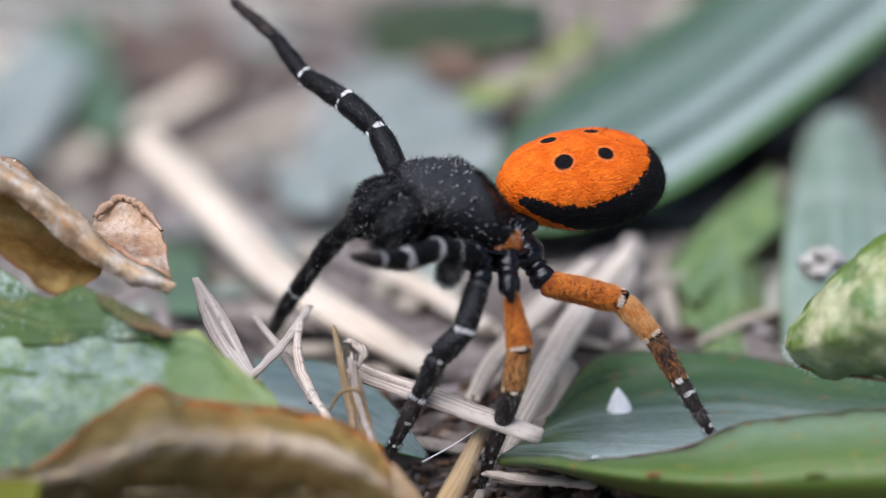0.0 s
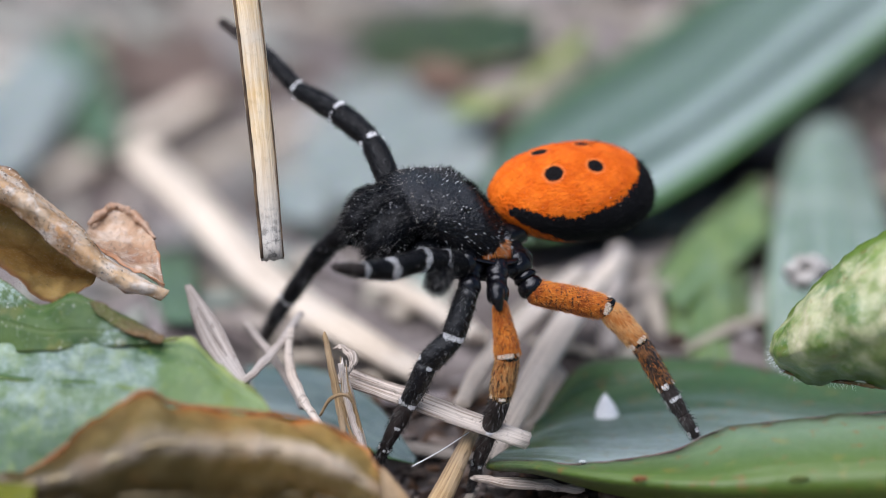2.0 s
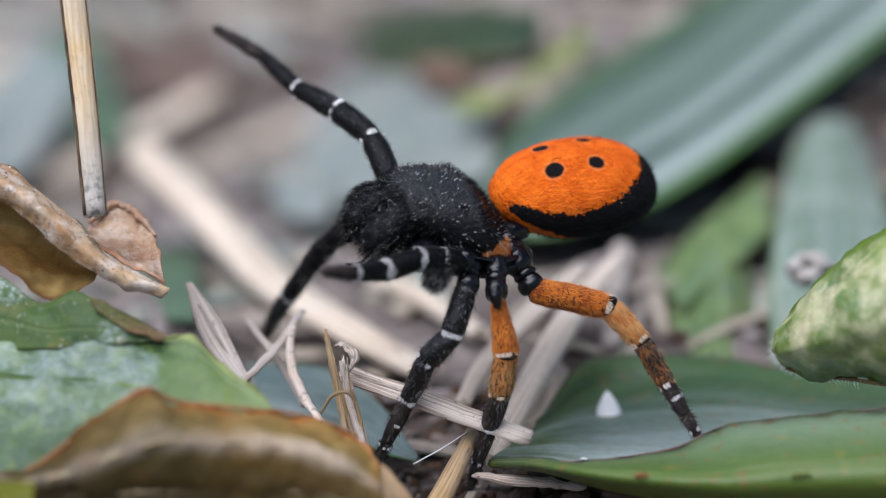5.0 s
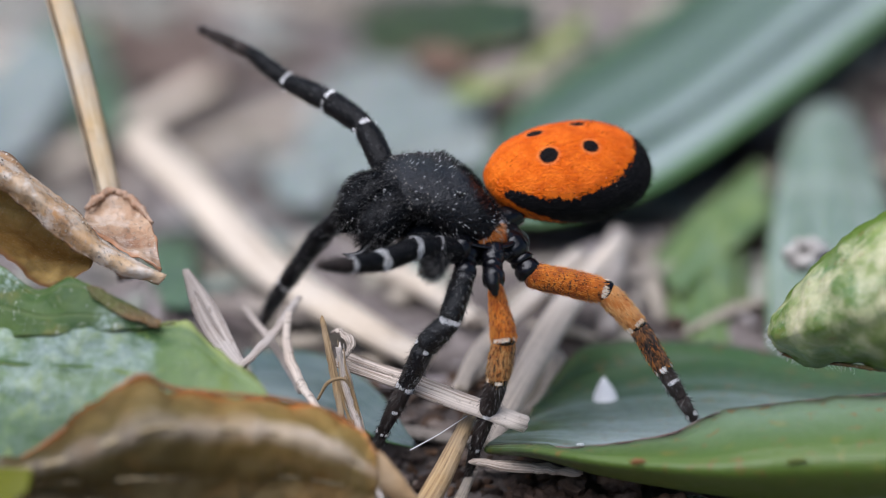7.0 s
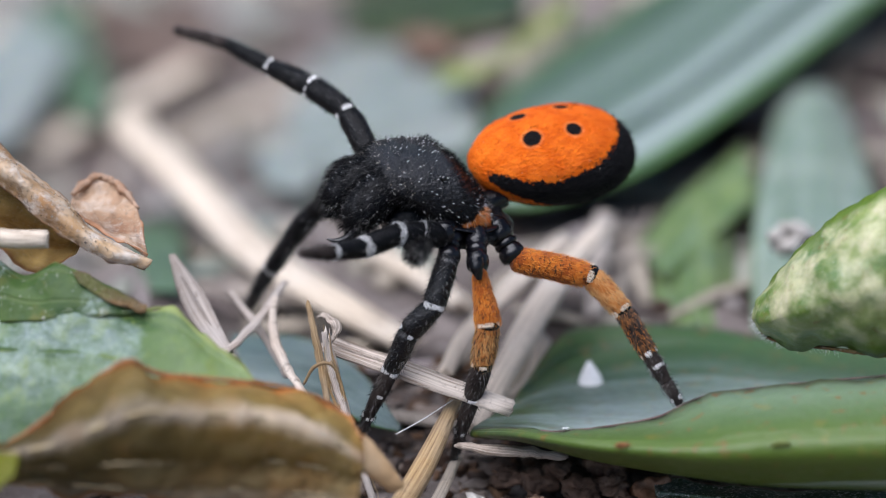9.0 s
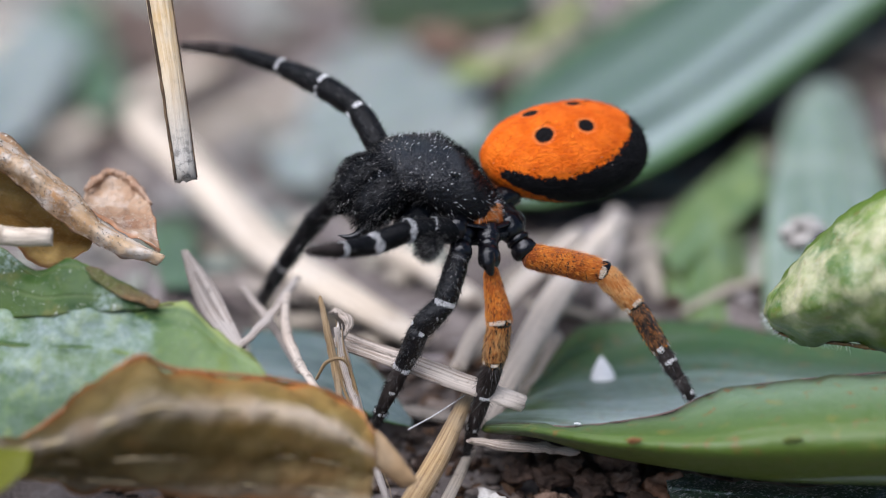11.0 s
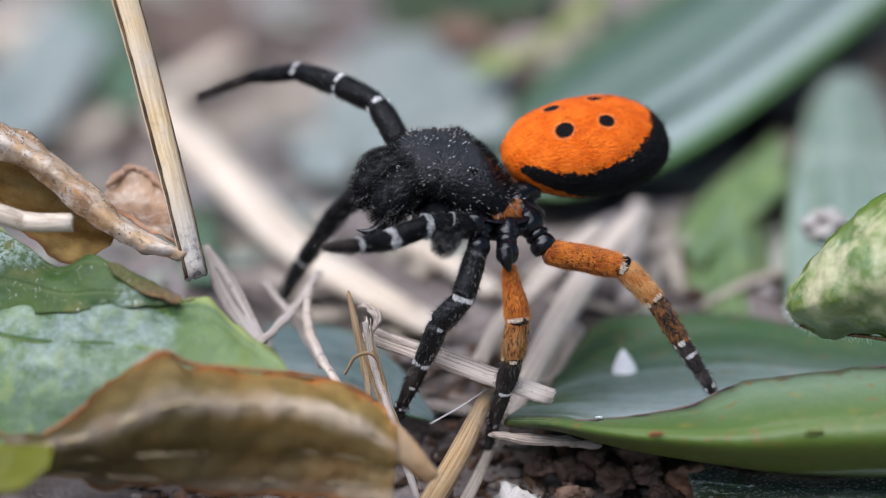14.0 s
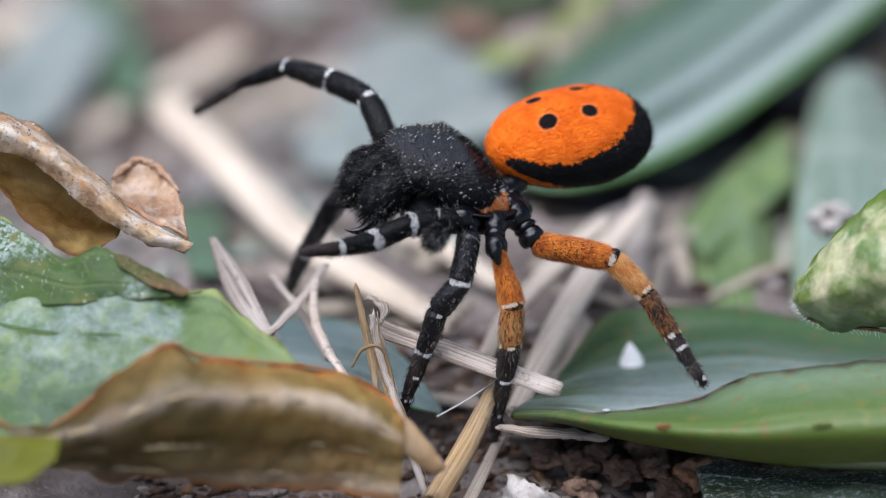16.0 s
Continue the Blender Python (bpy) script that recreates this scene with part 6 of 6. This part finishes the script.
# ---- what moves ----
def probe_rows():
    """Seconds, the tip's place and the lean of the straw in millimetres."""
    return [(t, Matrix.Translation(Vector((x, y, z)) * MM) @ Vector((ax, ay, az)).to_track_quat("Z", "Y").to_matrix().to_4x4()) for t, x, y, z, ax, ay, az in [
        (0, -15.45, 5.48, 9.25, -0.144, 0.459, 0.877),
        (0.9, -14.08, 4.05, 10.31, -0.144, 0.457, 0.878),
        (1, -12.64, 3.93, 10.59, -0.083, 0.459, 0.884),
        (1.2, -9.45, 2.88, 9.50, -0.046, 0.460, 0.887),
        (1.4, -6.39, 2.14, 8.99, -0.057, 0.460, 0.886),
        (1.5, -5.51, 1.65, 8.52, -0.085, 0.459, 0.884),
        (1.6, -4.69, 1.48, 8.38, -0.071, 0.459, 0.885),
        (1.8, -4.16, 0.40, 6.65, -0.067, 0.459, 0.886),
        (2, -4.32, 0.30, 6.79, -0.083, 0.459, 0.885),
        (2.2, -6.30, 0.37, 6.92, -0.062, 0.459, 0.886),
        (2.35, -13.56, 0.61, 7.23, -0.106, 0.458, 0.883),
        (3, -14.35, 0.37, 6.81, -0.077, 0.458, 0.885),
        (3.4, -12.45, -0.83, 6.73, -0.021, 0.459, 0.888),
        (3.5, -13.73, -1.07, 7.54, -0.033, 0.459, 0.888),
        (3.6, -9.52, -0.64, 8.43, -0.074, 0.459, 0.885),
        (3.7, -8.46, 0.13, 9.90, -0.049, 0.459, 0.887),
        (3.8, -8.64, -0.00, 9.61, -0.053, 0.459, 0.887),
        (3.9, -9.20, -0.53, 8.54, -0.047, 0.459, 0.887),
        (4, -8.17, -0.48, 8.61, -0.077, 0.459, 0.885),
        (4.1, -8.21, -0.89, 7.81, -0.063, 0.459, 0.886),
        (4.2, -8.84, -0.89, 7.79, -0.054, 0.459, 0.887),
        (5, -9.25, 0.04, 8.14, -0.088, 0.459, 0.884),
        (5.8, -8.43, 1.69, 6.87, -0.133, 0.457, 0.879),
        (6.3, -7.60, 3.65, 5.15, -0.159, 0.456, 0.876),
        (6.4, -7.51, 3.28, 4.43, -0.114, 0.459, 0.881),
        (6.5, -7.14, 3.33, 4.51, -0.125, 0.458, 0.880),
        (6.6, -7.10, 2.39, 2.76, -0.125, 0.458, 0.880),
        (6.7, -6.96, 2.28, 2.59, -0.194, 0.454, 0.870),
        (6.8, -8.52, 3.85, 3.47, -0.181, 0.455, 0.872),
        (7, -8.54, 3.92, 3.70, -0.217, 0.452, 0.865),
        (7.1, -11.19, 3.09, 4.34, -0.091, 0.461, 0.883),
        (7.2, -12.66, 2.59, 4.55, -0.018, 0.463, 0.886),
        (7.4, -14.41, 0.70, 5.44, -0.049, 0.463, 0.885),
        (7.7, -13.27, -0.32, 5.86, -0.028, 0.464, 0.885),
        (7.8, -12.26, -0.36, 5.84, 0.002, 0.465, 0.886),
        (8, -13.50, -0.21, 6.20, -0.029, 0.465, 0.885),
        (8.9, -12.22, 2.12, 10.71, 0.032, 0.465, 0.885),
        (9, -11.86, 2.11, 10.72, -0.029, 0.466, 0.884),
        (9.2, -12.50, 2.09, 10.71, -0.083, 0.465, 0.881),
        (10.3, -10.78, 1.45, 9.72, -0.202, 0.458, 0.866),
        (11, -6.62, 0.47, 8.06, -0.130, 0.463, 0.877),
        (11.3, -6.18, 0.33, 7.85, -0.122, 0.464, 0.878),
        (11.4, -6.89, 0.87, 8.87, -0.075, 0.466, 0.882),
        (11.5, -6.40, -0.11, 7.04, -0.135, 0.463, 0.876),
        (11.6, -5.51, -0.18, 6.87, -0.139, 0.463, 0.875),
        (11.8, -5.45, -0.59, 6.03, -0.152, 0.462, 0.874),
        (12, -6.74, -1.04, 5.09, -0.175, 0.461, 0.870),
        (12.1, -7.33, 1.99, 4.34, -0.166, 0.461, 0.872),
        (12.2, -8.17, 3.52, 3.95, -0.164, 0.462, 0.872),
        (12.4, -6.69, 2.77, 4.57, -0.133, 0.464, 0.876),
        (12.5, -7.44, 2.54, 4.07, -0.183, 0.460, 0.869),
        (12.6, -7.39, 2.79, 4.54, -0.150, 0.463, 0.874),
        (12.8, -8.18, 3.45, 3.66, -0.124, 0.464, 0.877),
        (13, -8.37, 3.57, 3.89, -0.184, 0.460, 0.869),
        (13.1, -8.35, 3.54, 3.91, -0.181, 0.461, 0.869),
        (13.2, -7.00, -0.73, 6.42, -0.248, 0.454, 0.856),
        (13.4, -7.20, -0.79, 6.47, -0.226, 0.456, 0.861),
        (13.5, -7.25, -0.56, 6.98, -0.208, 0.458, 0.864),
        (13.6, -8.27, 3.45, 4.17, -0.192, 0.460, 0.867),
        (13.7, -8.04, 3.50, 4.33, -0.203, 0.459, 0.865),
        (13.8, -7.05, -0.88, 6.62, -0.191, 0.460, 0.867),
        (13.9, -6.96, -1.28, 5.94, -0.189, 0.460, 0.867),
        (14, -6.89, -1.39, 5.82, -0.218, 0.458, 0.862),
        (14.2, -8.42, 3.31, 4.44, -0.170, 0.462, 0.870),
        (14.4, -4.99, -0.14, 7.76, -0.072, 0.468, 0.881),
        (14.5, -5.69, -0.43, 7.32, -0.081, 0.468, 0.880),
        (14.6, -6.62, -0.47, 7.17, -0.087, 0.468, 0.880),
        (14.8, -6.80, -0.28, 7.41, -0.097, 0.467, 0.879),
        (15, -5.67, -0.75, 6.41, -0.103, 0.467, 0.878),
        (15.1, -6.09, -0.97, 5.90, -0.085, 0.468, 0.880),
        (15.2, -7.10, 0.19, 5.87, -0.108, 0.467, 0.878),
        (15.4, -6.70, -0.36, 6.78, -0.076, 0.468, 0.880),
        (15.6, -6.81, -0.48, 6.42, -0.110, 0.467, 0.877),
        (15.7, -6.94, -0.45, 6.42, -0.111, 0.467, 0.877),
        (15.8, -7.22, -0.61, 6.91, -0.144, 0.465, 0.874),
        (15.9, -12.34, -0.20, 6.77, -0.041, 0.469, 0.882),
        (16, -14.51, -0.12, 6.88, -0.055, 0.469, 0.882),
    ]]


def spider_rows():
    """Seconds, the body's shift in millimetres and its turn in degrees about the world's axes, at the spider's middle."""
    base, mid = pose(0.33 * MM, 0.83 * MM, 0, 0, 0, HEADING), Vector((0.33, 0.83, 7.5)) * MM
    return [(t, Matrix.Translation(Vector((x, y, z)) * MM + mid) @ pose(0, 0, 0, rx, ry, rz) @ Matrix.Translation(-mid) @ base) for t, x, y, z, rx, ry, rz in [
        (0, 0.083, 0.366, -0.063, -0.80, 2.34, 2.40),
        (0.5, 0.088, 0.416, -0.097, -0.86, 2.86, 2.45),
        (1, 0.100, 0.351, -0.075, -1.18, 2.53, 2.15),
        (1.5, 0.105, 0.341, -0.079, -1.20, 2.71, 2.17),
        (2, 0.121, 0.287, -0.068, -1.08, 2.89, 1.67),
        (2.5, 0.092, 0.391, -0.099, -0.91, 2.44, 2.20),
        (3, 0.099, 0.314, -0.063, -0.89, 2.41, 2.04),
        (3.5, 0.066, 0.377, -0.129, -0.77, 2.02, 2.70),
        (4, 0.089, 0.281, -0.056, -0.83, 2.49, 1.08),
        (6.5, 0.050, 0.171, -0.028, -0.27, 1.62, 0.58),
        (7, 0.069, 0.233, -0.085, -0.14, 1.23, 1.19),
        (7.5, 0.066, 0.255, -0.096, -0.10, 0.97, 1.43),
        (8, 0.049, 0.201, -0.081, -0.25, 0.62, 1.57),
        (8.5, 0.027, 0.196, -0.040, -0.11, 1.04, 1.40),
        (9, 0.032, 0.190, -0.049, 0.11, 0.68, 1.12),
        (11.5, 0.023, 0.060, -0.009, -0.35, 0.42, 0.62),
        (12, 0.026, 0.126, -0.042, -0.03, 0.52, 0.44),
        (12.5, -0.049, 0.270, -0.193, -0.49, 0.14, 1.99),
        (13, -0.007, 0.013, -0.023, -0.16, 0.33, -0.27),
        (13.5, 0.001, -0.016, -0.012, -0.01, 0.21, -0.11),
        (14, -0.014, -0.087, 0.053, -0.16, 0.51, -0.33),
        (14.5, 0.000, -0.000, -0.000, 0.00, -0.00, -0.00),
        (15, -0.026, -0.049, 0.021, 0.01, -0.03, -0.19),
        (15.25, -0.026, -0.049, 0.021, 0.01, -0.03, -0.19),
        (15.4, -0.603, 0.257, -0.207, -0.31, -0.89, 1.35),
        (15.5, -0.603, 0.257, -0.207, -0.31, -0.89, 1.35),
        (16, -0.605, 0.181, -0.191, 0.01, -1.37, 1.17),
    ]]


def planted(hip, foot, rows, base, slide=0.0):
    """Poses, in the spider's space, of a leg whose foot stays where it is while the body sways; late on it slides sideways."""
    out = []
    hip, foot = Vector(hip) * MM, Vector(foot) * MM
    for t, m in rows:
        there = m.inverted() @ (base @ foot + Vector((slide * MM if t > 15.3 else 0.0, 0, 0)))
        turn = (hip - foot).rotation_difference(hip - there).to_matrix().to_4x4()
        out.append((t, Matrix.Translation(there) @ turn @ Matrix.Translation(-foot)))
    return out


def motions():
    rows = spider_rows()
    walk(spider, rows)
    base = pose(0.33 * MM, 0.83 * MM, 0, 0, 0, HEADING)
    for key, hip, foot, slide in (("near_2", (0.41, 2.49, 6.83), (2.62, 1.49, 1.02), 0.0), ("near_3", (-0.34, 2.81, 6.67), (0.07, 2.35, 0.10), 0.0), ("near_4", (-1.96, 2.03, 6.08), (-5.72, 5.09, 2.16), -0.46), ("far_2", (1.08, -2.05, 7.21), (2.68, -6.34, 1.32), 0.0)):
        walk(LEGS[key], planted(hip, foot, rows, base, slide))
    swing_front_legs()
    walk(probe, probe_rows())
    for ob in NUDGED:
        # the loose straws are pushed a little to the side by the poking straw
        there = Matrix.Translation(ob.location)
        before = Matrix.Translation(Vector((-0.2, 0, 0)) * MM) @ there
        walk(ob, [(0, before), (12.2, before), (12.5, there), (16, there)])
    walk(side_straw, [(t, Matrix.Translation(Vector((x, y, z)) * MM)) for t, x, y, z in [
        (0, -16.69, 1.09, 5.99),
        (3.2, -14.88, -1.98, 7.49),
        (3.3, -12.70, -2.28, 6.96),
        (3.4, -10.45, -2.44, 6.70),
        (3.5, -11.13, -2.10, 7.35),
        (3.65, -13.65, -1.98, 7.48),
        (7.5, -14.64, -2.08, 7.56),
        (7.8, -12.07, -1.98, 7.93),
        (8, -10.18, -2.08, 7.88),
        (8.5, -9.95, -2.16, 7.70),
        (9, -9.95, -2.20, 7.73),
        (11.5, -10.20, -2.42, 7.76),
        (12.5, -10.11, -2.17, 7.76),
        (13.5, -10.21, -2.31, 7.95),
        (14, -10.19, -2.43, 8.11),
        (14.5, -10.12, -2.72, 8.13),
        (15, -10.20, -2.54, 8.14),
        (15.2, -10.23, -2.45, 8.13),
        (15.5, -10.25, -2.31, 8.12),
        (15.7, -10.34, -2.28, 8.08),
        (15.8, -10.72, -2.14, 8.29),
        (15.9, -14.06, -2.04, 8.43),
        (16, -15.49, -1.99, 8.47),
    ]])


def swing_front_legs():
    """The raised far leg sinks and bends; the near front leg opens sideways."""
    view = Vector((-0.3731, -0.8002, -0.4695))
    up = Vector((0, 0, 1))

    def about(p, axis, deg):
        p = Vector(p) * MM
        return Matrix.Translation(p) @ Matrix.Rotation(radians(deg), 4, axis) @ Matrix.Translation(-p)

    hip, knee, shin = (0.65, -1.75, 7.89), (0.79, -3.53, 8.70), (2.00, -6.57, 8.64)
    raised = LEGS["far_1"]
    pieces = [(o, o.matrix_local.copy()) for o in raised.children]
    table = [
        (0, 6.4, 8.6, 45.5),
        (1.5, 6.4, 6.6, 43.5),
        (3.5, 6.9, 4.1, 40.5),
        (6.5, 4.9, 4.1, 37.5),
        (7, 4.9, 3.1, 37.0),
        (9, 3.4, 5.1, 27.0),
        (11.3, 1.4, 5.6, 18.5),
        (12, 0.9, 4.1, 20.5),
        (12.4, 0.9, 3.1, 19.5),
        (12.5, 0.4, -1.9, 11.0),
        (12.7, 0.0, -1.5, 9.0),
        (13, 0.0, -1.0, 6.5),
        (14.5, 0.0, 0.0, 0.0),
        (15.25, 0.4, -0.4, -0.5),
        (15.5, 7.4, -7.4, -6.5),
        (16, 9.4, -8.6, -10.3),
    ]
    walk(raised, [(t, about(hip, view, a)) for t, a, b, c in table])
    for ob, m in pieces:
        tag = ob.name.split(".")[0]
        level = {"patella": 1, "tibia": 1, "metatarsus": 2, "tarsus": 2, "white_band": 1}.get(tag, -1)
        if tag == "bristles":
            level = (0, 1, 1, 2, 2)[ob["segment"]]
        if tag == "white_band" and ob.name == raised_first_band(raised):
            level = 0
        if level > 0:
            walk(ob, [(t, about(knee, view, b) @ (about(shin, view, c) if level == 2 else Matrix()) @ m) for t, a, b, c in table])
    near_hip = (0.32, 2.00, 7.29)
    walk(LEGS["near_1"], [(t, about(near_hip, up, a) @ about(near_hip, view, b)) for t, a, b in [
        (0, 12.4, 12),
        (1.5, 9, 9),
        (3.5, 6, 6),
        (7, 4.5, 4),
        (9, 3.5, 3),
        (12.5, 0, 0),
        (14.5, 0, 0),
        (15.25, 0, 0),
        (15.5, -8, -5),
        (16, -9.4, -6),
    ]])


def raised_first_band(raised):
    return [o.name for o in raised.children if o.name.startswith("white_band")][0]


motions()
